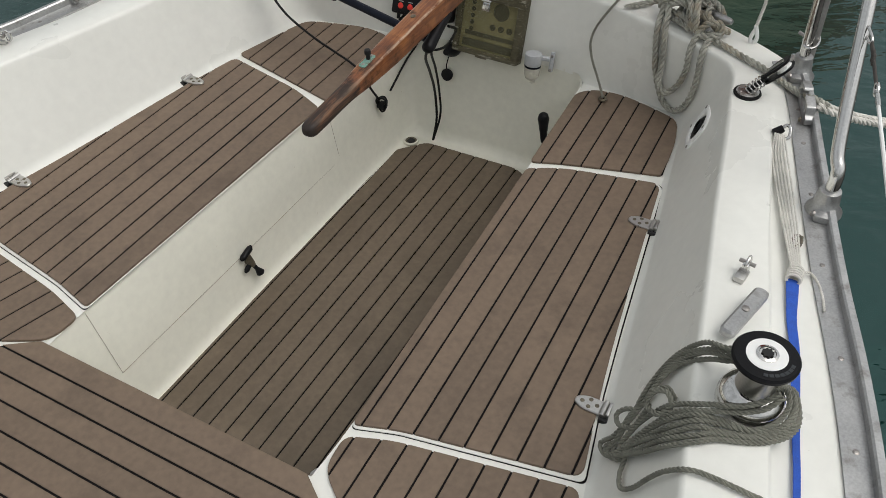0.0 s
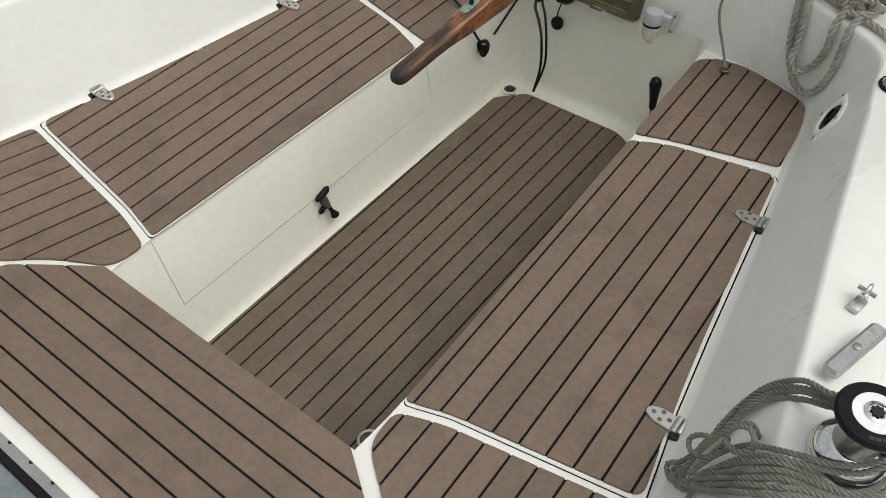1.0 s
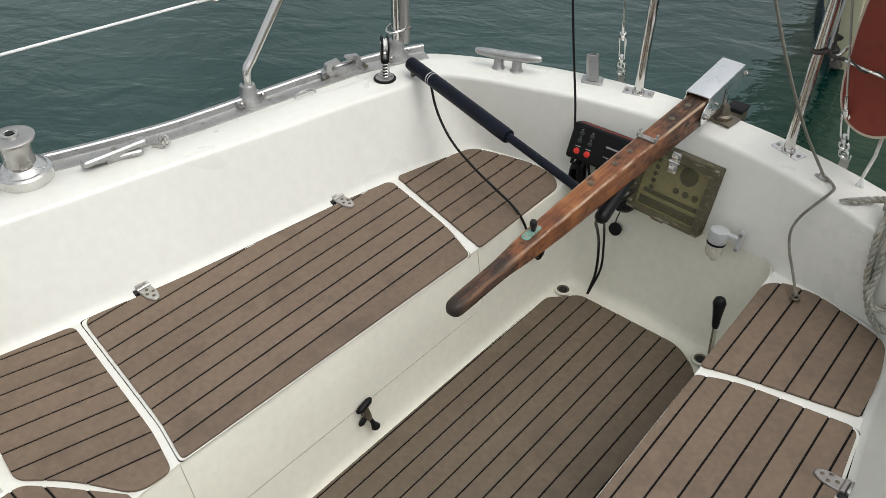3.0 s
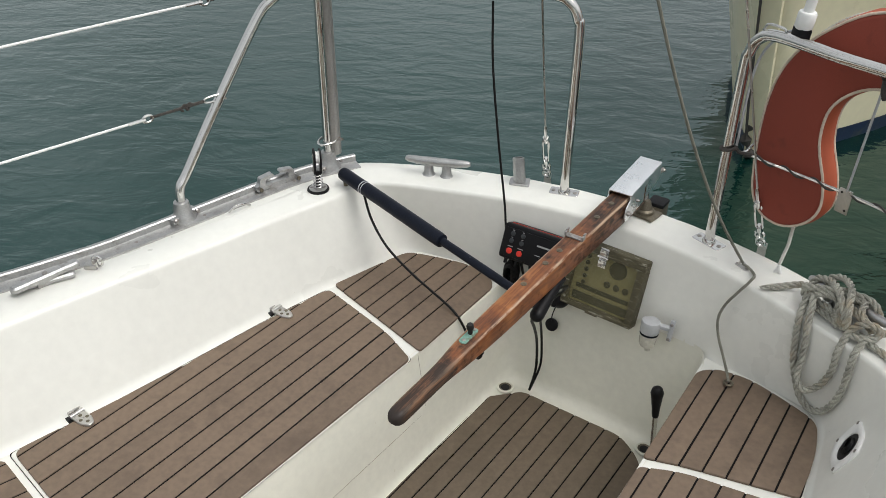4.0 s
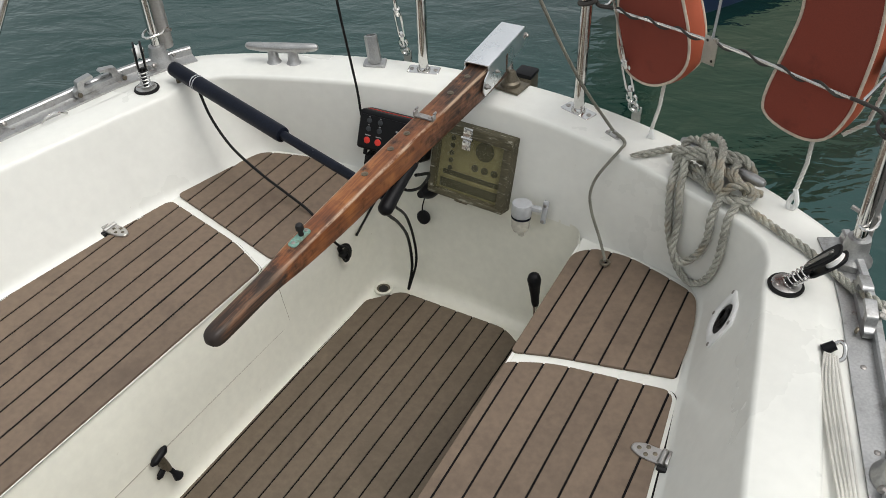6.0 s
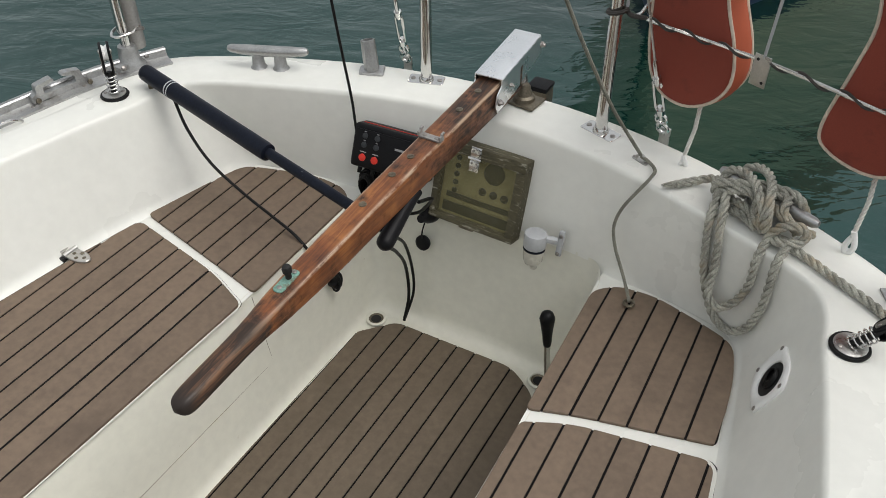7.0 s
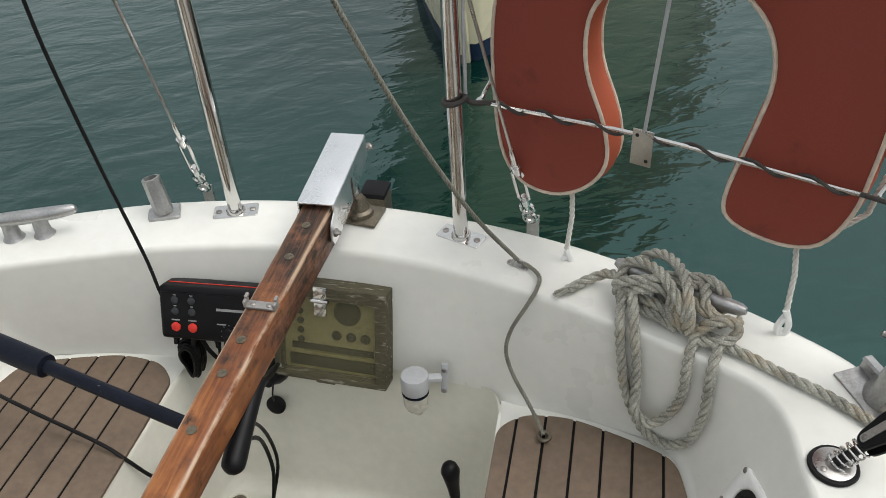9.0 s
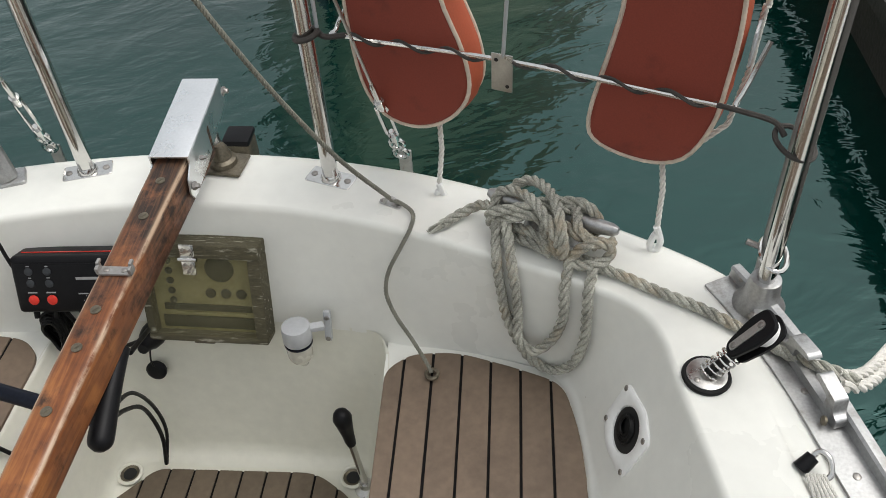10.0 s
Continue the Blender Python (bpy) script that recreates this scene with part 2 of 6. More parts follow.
    under.inputs["From Min"].default_value, under.inputs["From Max"].default_value = 0.30, 0.60
    L.new(tilt.outputs["Z"], under.inputs["Value"])
    edge = N.new("ShaderNodeMath")
    edge.operation = "MULTIPLY"
    L.new(ridge.outputs[0], edge.inputs[0])
    L.new(under.outputs[0], edge.inputs[1])
    keep = N.new("ShaderNodeMapRange")
    keep.inputs["From Min"].default_value, keep.inputs["From Max"].default_value = -0.84, -0.66
    keep.inputs["To Min"].default_value, keep.inputs["To Max"].default_value = 0.12, 1.0
    L.new(sep.outputs["Y"], keep.inputs["Value"])
    kept = N.new("ShaderNodeMath")
    kept.operation = "MULTIPLY"
    L.new(edge.outputs[0], kept.inputs[0])
    L.new(keep.outputs[0], kept.inputs[1])
    L.new(kept.outputs[0], rub.inputs[0])
    L.new(chips.outputs[0], rub.inputs[1])
    pale = N.new("ShaderNodeMix")
    pale.data_type = "RGBA"
    pale.inputs["B"].default_value = (0.44, 0.31, 0.21, 1)
    L.new(rub.outputs[0], pale.inputs["Factor"])
    L.new(mx.outputs["Result"], pale.inputs["A"])
    # the blackened tip of the grip
    tip = N.new("ShaderNodeMapRange")
    tip.inputs["From Min"].default_value, tip.inputs["From Max"].default_value = -0.945, -0.970
    L.new(sep.outputs["Y"], tip.inputs["Value"])
    black = N.new("ShaderNodeMix")
    black.data_type = "RGBA"
    black.inputs["B"].default_value = (0.020, 0.013, 0.010, 1)
    L.new(tip.outputs[0], black.inputs["Factor"])
    L.new(pale.outputs["Result"], black.inputs["A"])
    L.new(black.outputs["Result"], b.inputs["Base Color"])
    rg = N.new("ShaderNodeMapRange")
    rg.inputs["To Min"].default_value, rg.inputs["To Max"].default_value = 0.40, 0.80
    L.new(wr.outputs[0], rg.inputs["Value"])
    L.new(rg.outputs[0], b.inputs["Roughness"])
    bp = N.new("ShaderNodeBump")
    bp.inputs["Strength"].default_value, bp.inputs["Distance"].default_value = 0.35, 0.001
    L.new(grain.outputs["Fac"], bp.inputs["Height"])
    L.new(bp.outputs[0], b.inputs["Normal"])
    return m


def water_material():
    m = bpy.data.materials.new("harbour_water")
    m.use_nodes = True
    N, L = m.node_tree.nodes, m.node_tree.links
    b = N["Principled BSDF"]
    b.inputs["Base Color"].default_value = (0.0010, 0.0155, 0.0123, 1)
    b.inputs["Roughness"].default_value = 0.05
    b.inputs["IOR"].default_value = 1.74
    b.inputs["Specular Tint"].default_value = (0.54, 1.0, 0.94, 1)
    tc = N.new("ShaderNodeTexCoord")
    last = None
    for sx, sy, rot, sc, strength, dist in ((1.0, 2.0, 20, 0.8, 0.5, 0.024), (1.0, 2.0, 34, 2.6, 0.5, 0.026), (1.0, 1.6, 12, 8, 0.5, 0.0090)):
        mp = N.new("ShaderNodeMapping")
        mp.vector_type = "TEXTURE"
        mp.inputs["Scale"].default_value = (1 / sx, 1 / sy, 1)
        mp.inputs["Rotation"].default_value = (0, 0, radians(rot))
        L.new(tc.outputs["Object"], mp.inputs["Vector"])
        n = N.new("ShaderNodeTexNoise")
        n.inputs["Scale"].default_value, n.inputs["Detail"].default_value, n.inputs["Distortion"].default_value = sc, 3, 0.6
        L.new(mp.outputs[0], n.inputs["Vector"])
        bp = N.new("ShaderNodeBump")
        bp.inputs["Strength"].default_value, bp.inputs["Distance"].default_value = strength, dist
        L.new(n.outputs["Fac"], bp.inputs["Height"])
        if last:
            L.new(last, bp.inputs["Normal"])
        last = bp.outputs[0]
    L.new(last, b.inputs["Normal"])
    return m


WOOD, WATER = tiller_wood(), water_material()


# ---- mesh helpers ----
BASE = {}


def thing(name, at=(0, 0, 0), label="", category="", group="", kind=""):
    ob = new(name)
    ob.empty_display_size = 0.05
    ob.matrix_world = Matrix.Translation(at)
    BASE[ob.name] = Vector(at)
    return tagged(ob, label, category, group, kind)


def finish(me, material, angle=42):
    me.materials.append(material)
    me.shade_smooth()
    me.set_sharp_from_angle(angle=radians(angle))
    return me


def part(name, bm, material, parent=None, label="", angle=42):
    """One mesh object out of a bmesh in world coordinates, under a thing or a part."""
    at = BASE[parent.name] if parent else Vector((0, 0, 0))
    bmesh.ops.translate(bm, vec=-at, verts=bm.verts)
    bmesh.ops.recalc_face_normals(bm, faces=bm.faces)
    me = bpy.data.meshes.new(name)
    bm.to_mesh(me)
    bm.free()
    ob = new(name, finish(me, material, angle))
    if parent:
        ob.parent = parent
        BASE[ob.name] = at
    if label:
        ob["label"] = label
    return ob


def single(name, bm, material, label, category, group="", kind="", angle=42):
    return tagged(part(name, bm, material, None, "", angle), label, category, group, kind)


def smooth(pts, n=8, closed=False):
    """Catmull-Rom through the points."""
    P = [Vector(p) for p in pts]
    out, k = [], len(P)
    for i in range(k if closed else k - 1):
        a = P[(i - 1) % k] if closed or i else P[0] * 2 - P[1]
        b, c = P[i], P[(i + 1) % k]
        d = P[(i + 2) % k] if closed or i + 2 < k else P[-1] * 2 - P[-2]
        for j in range(n):
            t = j / n
            out.append(0.5 * ((2 * b) + (c - a) * t + (2 * a - 5 * b + 4 * c - d) * t * t + (3 * b - a - 3 * c + d) * t ** 3))
    if not closed:
        out.append(P[-1].copy())
    return out


def frames_along(P, closed=False):
    k = len(P)
    T = []
    for i in range(k):
        a, b = P[(i - 1) % k] if closed or i else P[0], P[(i + 1) % k] if closed or i + 1 < k else P[-1]
        v = b - a
        T.append(v.normalized() if v.length > 1e-9 else Vector((0, 0, 1)))
    u = T[0].orthogonal().normalized()
    out = []
    for t in T:
        u = u - t * u.dot(t)
        u = u.normalized() if u.length > 1e-6 else t.orthogonal().normalized()
        out.append((t, u, t.cross(u)))
    return out


def tube(bm, pts, r, sides=10, closed=False, caps=True):
    """A round tube along the points; r is a radius or one for each point."""
    P = [Vector(p) for p in pts]
    F = frames_along(P, closed)
    rings = []
    for i, (p, (t, u, v)) in enumerate(zip(P, F)):
        rad = r[i] if isinstance(r, (list, tuple)) else r
        rings.append([bm.verts.new(p + (u * math.cos(a) + v * math.sin(a)) * rad) for a in (2 * math.pi * j / sides for j in range(sides))])
    k = len(rings)
    for i in range(k if closed else k - 1):
        A, B = rings[i], rings[(i + 1) % k]
        for j in range(sides):
            bm.faces.new((A[j], A[(j + 1) % sides], B[(j + 1) % sides], B[j]))
    if caps and not closed:
        bm.faces.new(rings[0][::-1])
        bm.faces.new(rings[-1])
    return bm


def pipe(pts, r, sides=10, closed=False):
    return tube(bmesh.new(), pts, r, sides, closed)


def turned(profile, m=Matrix(), seg=28, bm=None):
    """A lathed body: (radius, height) pairs about m's z axis."""
    bm = bm or bmesh.new()
    rings = []
    for r, z in profile:
        rings.append([bm.verts.new(m @ Vector((r * math.cos(2 * math.pi * j / seg), r * math.sin(2 * math.pi * j / seg), z))) for j in range(seg)])
    for A, B in zip(rings, rings[1:]):
        for j in range(seg):
            bm.faces.new((A[j], A[(j + 1) % seg], B[(j + 1) % seg], B[j]))
    bm.faces.new(rings[0][::-1])
    bm.faces.new(rings[-1])
    return bm


def block(size, m=Matrix(), bevel=0.002, seg=2, bm=None):
    """A box of that size about m's origin with rounded edges."""
    b = bmesh.new()
    bmesh.ops.create_cube(b, size=1)
    bmesh.ops.scale(b, vec=size, verts=b.verts)
    if bevel:
        bmesh.ops.bevel(b, geom=b.edges[:], offset=min(bevel, min(size) * 0.45), segments=seg, profile=0.6, affect="EDGES")
    bmesh.ops.transform(b, matrix=m, verts=b.verts)
    if bm is None:
        return b
    me = bpy.data.meshes.new("tmp")
    b.to_mesh(me)
    b.free()
    bm.from_mesh(me)
    bpy.data.meshes.remove(me)
    return bm


def prism(poly, h, m=Matrix(), bevel=0.0, bm=None):
    """A flat outline (x, y pairs) raised to height h in m's frame, with its top edge bevelled."""
    bm = bm or bmesh.new()
    rings = [[bm.verts.new(m @ Vector((x, y, 0))) for x, y in poly]]
    if bevel:
        inner = inset(poly, bevel)
        rings.append([bm.verts.new(m @ Vector((x, y, h - bevel))) for x, y in poly])
        rings.append([bm.verts.new(m @ Vector((x, y, h))) for x, y in inner])
    else:
        rings.append([bm.verts.new(m @ Vector((x, y, h))) for x, y in poly])
    k = len(poly)
    for A, B in zip(rings, rings[1:]):
        for j in range(k):
            bm.faces.new((A[j], A[(j + 1) % k], B[(j + 1) % k], B[j]))
    bm.faces.new(rings[0][::-1])
    bm.faces.new(rings[-1])
    return bm


def area(poly):
    return sum(a[0] * b[1] - b[0] * a[1] for a, b in zip(poly, poly[1:] + poly[:1])) / 2


def inset(poly, d):
    """Each corner moved inwards by about d."""
    s = 1 if area(poly) > 0 else -1
    out, k = [], len(poly)
    for i in range(k):
        a, b, c = (Vector(poly[(i + j) % k]) for j in (-1, 0, 1))
        u, v = (b - a), (c - b)
        u = u.normalized() if u.length > 1e-9 else v.normalized()
        v = v.normalized() if v.length > 1e-9 else u
        n1, n2 = Vector((-u.y, u.x)) * s, Vector((-v.y, v.x)) * s
        n = n1 + n2
        n = n / max(0.35, n.length_squared / 2) if n.length > 1e-6 else n1
        out.append((b.x + n.x * d, b.y + n.y * d))
    return out


def rounded(poly, r, n=5):
    out, k = [], len(poly)
    for i in range(k):
        a, b, c = (Vector(poly[(i + j) % k][:2]) for j in (-1, 0, 1))
        rr = poly[i][2] if len(poly[i]) > 2 else r
        rr = min(rr, (a - b).length * 0.45, (c - b).length * 0.45)
        p, q = b + (a - b).normalized() * rr, b + (c - b).normalized() * rr
        for j in range(n + 1):
            t = j / n
            w = p * (1 - t) ** 2 + b * 2 * t * (1 - t) + q * t * t
            out.append((w.x, w.y))
    return out


def clip(poly, axis, lo, hi):
    for sign, lim in ((1, lo), (-1, -hi)):
        res, k = [], len(poly)
        for i in range(k):
            p, q = poly[i], poly[(i + 1) % k]
            dp, dq = sign * p[axis] - lim, sign * q[axis] - lim
            if dp >= 0:
                res.append(p)
            if dp * dq < 0:
                t = dp / (dp - dq)
                res.append((p[0] + (q[0] - p[0]) * t, p[1] + (q[1] - p[1]) * t))
        poly = res
    return poly


def strands(pts, r, lay=None, n=3, sides=6, step=None, bm=None):
    """A laid rope: n strands that wind round the path."""
    P0 = [Vector(p) for p in pts]
    lay = lay or r * 7
    step = step or lay / 9
    P, acc = [P0[0]], 0.0
    for a, b in zip(P0, P0[1:]):
        d = (b - a).length
        k = max(1, round(d / step))
        P += [a.lerp(b, j / k) for j in range(1, k + 1)]
    F = frames_along(P)
    bm = bm or bmesh.new()
    for s in range(n):
        ang, path = 2 * math.pi * s / n, []
        for i, (p, (t, u, v)) in enumerate(zip(P, F)):
            if i:
                ang += 2 * math.pi * (p - P[i - 1]).length / lay
            path.append(p + (u * math.cos(ang) + v * math.sin(ang)) * r * 0.54)
        tube(bm, path, r * 0.465, sides)
    return bm


def axis_frame(at, z, x=None):
    """A frame at a point whose z axis points along z."""
    z = Vector(z).normalized()
    x = Vector(x) if x else z.orthogonal()
    x = (x - z * x.dot(z)).normalized()
    y = z.cross(x)
    return Matrix(((x.x, y.x, z.x, at[0]), (x.y, y.y, z.y, at[1]), (x.z, y.z, z.z, at[2]), (0, 0, 0, 1)))


def screw_head(at, z=(0, 0, 1), r=0.004, h=0.0016, parent=None, material=None, name="screw"):
    m = axis_frame(at, z)
    bm = turned([(r, 0), (r, h * 0.5), (r * 0.7, h), (r * 0.2, h)], m, 12)
    block((r * 1.5, r * 0.22, h * 0.6), m @ Matrix.Translation((0, 0, h * 0.85)), 0, bm=bm)
    return part(name, bm, material or SCREW, parent)


# ---- the cockpit moulding ----
def z_seat(x):
    return 0.313 + 0.05 * max(0.0, abs(x) - 0.32)


def z_deck(y):
    return 0.54 + 0.035 * min(1.4, max(0.0, 0.6 - y))


def z_side(y):
    """The side deck, which lies lower than the coaming's top."""
    return z_deck(y) - 0.038 * min(1.0, max(0.0, (0.58 - y) / 0.5))


# stations from the bulkhead aft to the middle of the transom: foot of the coaming, its top edge, the edge of the deck
STATIONS = [
    ((.862, -.86), (.975, -.86), (1.20, -.86)), ((.82, -.62), (.928, -.62), (1.16, -.62)), ((.765, -.35), (.872, -.35), (1.113, -.35)),
    ((.722, -.10), (.828, -.10), (1.058, -.10)), ((.68, .20), (.772, .20), (.980, .20)), ((.64, .45), (.730, .45), (.918, .45)),
    ((.612, .63), (.702, .595), (.870, .62)), ((.600, .71), (.690, .668), (.832, .72)), ((.57, .762), (.662, .718), (.80, .785)),
    ((.50, .79), (.59, .760), (.72, .845)), ((.40, .815), (.47, .808), (.58, .918)), ((.25, .838), (.30, .866), (.38, .995)),
    ((.12, .847), (.15, .898), (.18, 1.038)), ((0, .85), (0, .908), (0, 1.05)),
]


def edge_x(side, st):
    """The deck edge's half breadth, which differs a little from side to side forward."""
    x, y = st[2]
    wide = [(-.86, .060), (-.62, .046), (-.35, .026), (-.10, .002), (.20, 0)] if side < 0 else [(-.86, .050), (-.62, .045), (-.35, .037), (-.10, .030), (.20, .015), (.45, .002), (.6, 0)]
    return x + float(np.interp(y, [w[0] for w in wide], [w[1] for w in wide]))


def ring_rows():
    rows = []
    full = [[Vector((-(edge_x(-1, st) if i == 2 else s[0]) - (0.02 if i == 0 and s[1] < 0.6 else 0.0), s[1], 0)) for i, s in enumerate(st)] for st in STATIONS]
    full += [[Vector((edge_x(1, st) if i == 2 else s[0], s[1], 0)) for i, s in enumerate(st)] for st in STATIONS[-2::-1]]
    curves = [smooth([st[i] for st in full], 6) for i in range(3)]
    for a, d, o in zip(*curves):
        out = (o - d).normalized()
        inward = (a - d).normalized()
        k = min(1.0, max(0.0, (abs(a.x) - 0.26) / 0.06))
        zs, zd, ze = z_seat(a.x), z_deck(d.y), z_deck(o.y)
        foot = a + inward * 0.022 * k
        w = a.lerp(d, 0.965)
        row = [(foot.x, foot.y, zs - 0.004), (a.x + inward.x * .006 * k, a.y + inward.y * .006 * k, zs + .004), (a.x, a.y, zs + 0.02), (a.lerp(d, .45).x, a.lerp(d, .45).y, zs + (zd - zs) * .48), (w.x, w.y, zd - 0.012)]
        for ang in (25, 50, 75, 90):
            q = w.lerp(d, math.sin(radians(ang))) + out * 0.008 * (1 - math.cos(radians(ang)))
            row.append((q.x, q.y, zd - 0.012 * (1 - math.sin(radians(ang)))))
        side_deck = min(1.0, max(0.0, (0.58 - d.y) / 0.15))
        width = 0.095 + 0.03 * min(1.0, max(0.0, 0.5 - d.y)) if side_deck else (o - d).length * 0.5
        zl = z_side(d.y) if side_deck else zd
        for off, h in ((-.008, 0), (-.002, .12), (.001, .5), (.004, .9), (.012, 1)):
            q = d + out * (width + off)
            row.append((q.x, q.y, zd + (zl - zd) * h))
        e = o - out * 0.012
        ze = z_side(o.y) if abs(o.x) > .5 else z_deck(o.y)
        row += [(e.x, e.y, ze - 0.003), (o.x, o.y, ze - 0.010), (o.x + out.x * .004, o.y + out.y * .004, ze - 0.03), (o.x * 0.995, o.y - (0.02 if abs(o.x) < .78 else 0), 0.05), (o.x * 0.93, o.y - (0.09 if abs(o.x) < .78 else 0), -0.45)]
        rows.append(row)
    return rows


def loft(rows, bm=None, close=False):
    bm = bm or bmesh.new()
    V = [[bm.verts.new(p) for p in row] for row in rows]
    for A, B in zip(V, V[1:] + (V[:1] if close else [])):
        for j in range(len(A) - 1):
            bm.faces.new((A[j], A[j + 1], B[j + 1], B[j]))
    return bm


RING = ring_rows()
tagged(part("wall_coaming", loft(RING), GEL, None, "", 55), "white gelcoat cockpit coaming, deck edge and topsides of the boat", "coaming", kind="structure")


def footwell_loops():
    top = [(-.318, -.53), (-.325, -.42), (-.316, 0), (-.306, .42), (-.293, .70), (-.288, .80), (-.270, .832), (-.22, .841), (-.12, .847), (0, .85)]
    west = [(-.312, -.53), (-.316, -.42), (-.303, 0), (-.294, .42), (-.288, .70), (-.286, .80)] + top[6:]
    low = [(-.262, -.53), (-.260, -.42), (-.258, 0), (-.255, .42), (-.252, .70), (-.247, .76), (-.225, .79), (-.18, .797), (-.10, .800), (0, .803)]
    top = west + [(-x, y) for x, y in top[-2::-1]]
    low += [(-x, y) for x, y in low[-2::-1]]
    rows = []
    for a, b in zip(smooth([(x, y, 0) for x, y in top], 5), smooth([(x, y, 0) for x, y in low], 5)):
        aft = min(1.0, max(0.0, (a.y - 0.80) / 0.03))
        zt = z_seat(a.x) + 0.02 * aft
        lip = (a - b).normalized() * 0.008 * (1 - aft)
        c = (Vector((0, max(-0.4, min(0.6, b.y)), 0)) - b).normalized()
        row = [(a.x + lip.x, a.y + lip.y, zt), (a.x + lip.x * .3, a.y + lip.y * .3, zt - .002), (a.x, a.y, zt - .008), (a.lerp(b, .5).x, a.lerp(b, .5).y, 0.165), (b.x, b.y, .034),
               (b.x + c.x * .006, b.y + c.y * .006, .014), (b.x + c.x * .018, b.y + c.y * .018, .003), (b.x + c.x * .04, b.y + c.y * .04, 0.0)]
        rows.append(row)
    return rows


FW = footwell_loops()
tagged(part("wall_footwell", loft(FW), GEL_OLD, None, "", 60), "off-white stained gelcoat sides of the cockpit footwell", "footwell wall", kind="structure")
tagged(part("floor", block((0.62, 1.45, 0.05), pose(0, 0.16, -0.0255), 0.0), GEL_OLD), "off-white gelcoat cockpit sole under the deck panels", "cockpit floor", kind="structure")
tagged(part("wall_forward", block((0.64, 0.02, 0.316), pose(0, -0.541, 0.153), 0.003), GEL), "white gelcoat forward end of the footwell", "footwell wall", kind="structure")
tagged(part("floor_bridge", block((0.66, 0.335, 0.03), pose(0, -0.6985, 0.297), 0.004), GEL), "white gelcoat bridge deck before the companionway", "bridge deck", kind="structure")


def seat_top(side):
    inner = [(.322, -.86), (.318, -.62), (.326, -.40), (.317, -.05), (.310, .22), (.305, .45), (.298, .63), (.294, .71), (.291, .762), (.290, .79), (.2895, .81), (.2895, .838)]
    outer = [s[0] for s in STATIONS[:12]]
    rows = []
    for a, o in zip(smooth([(x - (.012 if side < 0 and y < .5 else .004 if side < 0 and y < .7 else 0), y, 0) for x, y in inner], 5), smooth([(x + (.02 if side < 0 and y < .6 else 0), y, 0) for x, y in outer], 5)):
        row = []
        for t in (0, .03, .3, .6, 1.0):
            p = a.lerp(o, t)
            row.append((p.x * side, p.y, z_seat(p.x) - 0.0005))
        rows.append(row)
    return loft(rows)


for side, name in ((-1, "floor_seat_west"), (1, "floor_seat_east")):
    tagged(part(name, seat_top(side), GEL, None, "", 60), "white gelcoat cockpit bench moulded into the boat", "cockpit bench", kind="structure")


# ---- deck pads of planks ----
def deck_pad(name, outline, axis, lines, top, label, category, group="", thick=0.006, gap=0.0021, shear=0.0, r=0.02, wood=None):
    poly = rounded(outline, r)
    if area(poly) < 0:
        poly = poly[::-1]
    cx, cy = sum(p[0] for p in poly) / len(poly), sum(p[1] for p in poly) / len(poly)
    ob = thing(name, (cx, cy, top(cx) - thick), label, category, group)
    bm = prism(inset(poly, 0.0012), thick - 0.0018)
    raise_to(bm, top, thick)
    part("caulking", bm, CAULK, ob, "black caulking between the planks")
    cuts = [-9] + list(lines) + [9]
    for lo, hi in zip(cuts, cuts[1:]):
        p = [(x - shear * y, y) for x, y in clip([(x + shear * y, y) for x, y in poly], axis, lo + gap, hi - gap)]
        q = []
        for c in p:
            if not q or (Vector(c) - Vector(q[-1])).length > 0.0015:
                q.append(c)
        if len(q) > 2 and (Vector(q[0]) - Vector(q[-1])).length < 0.0015:
            q.pop()
        if len(q) < 3 or abs(area(q)) < 6e-5:
            continue
        bm = prism(q, thick, bevel=0.0007)
        raise_to(bm, top, thick)
        part("plank", bm, wood or TEAK, ob)
    return ob


def raise_to(bm, top, thick):
    for v in bm.verts:
        v.co.z += top(v.co.x) - thick


def steps(a, d, n):
    return [a + d * i for i in range(n)]


def mirrored(pts, side, dx=0.0):
    return [((p[0] + (dx if p[0] > 0.5 and p[1] < 0.6 else 0)) * side, *p[1:]) for p in pts]


MAIN = [(.330, -.414, .012), (.415, -.388, .03), (.738, -.336, .025), (.704, -.16, .3), (.679, 0, .3), (.640, .30, .3), (.620, .455, .02), (.605, .470, .03), (.388, .438, .04), (.3085, .402, .012)]
AFT = [(.3035, .434, .012), (.380, .459, .04), (.612, .508, .012), (.598, .66, .1), (.576, .744, .03), (.50, .775, .1), (.405, .805, .1), (.33, .800, .03), (.293, .765, .02)]
FWD = [(.331, -.440, .02), (.413, -.411, .03), (.742, -.357, .02), (.800, -.585, .02), (.50, -.640, .02), (.42, -.575, .06), (.335, -.512, .03)]
MAIN_W = [(.313, -.426, .012), (.415, -.403, .03), (.742, -.360, .025), (.704, -.16, .3), (.679, 0, .3), (.640, .30, .3), (.612, .455, .02), (.600, .466, .03), (.392, .428, .04), (.289, .388, .012)]
AFT_W = [(.289, .428, .012), (.375, .446, .04), (.615, .496, .012)] + AFT[3:]
FWD_W = [(.308, -.452, .02), (.405, -.427, .03), (.744, -.382, .02), (.795, -.607, .03), (.500, -.657, .02), (.428, -.590, .06), (.314, -.524, .03)]
LOCKERS = {}
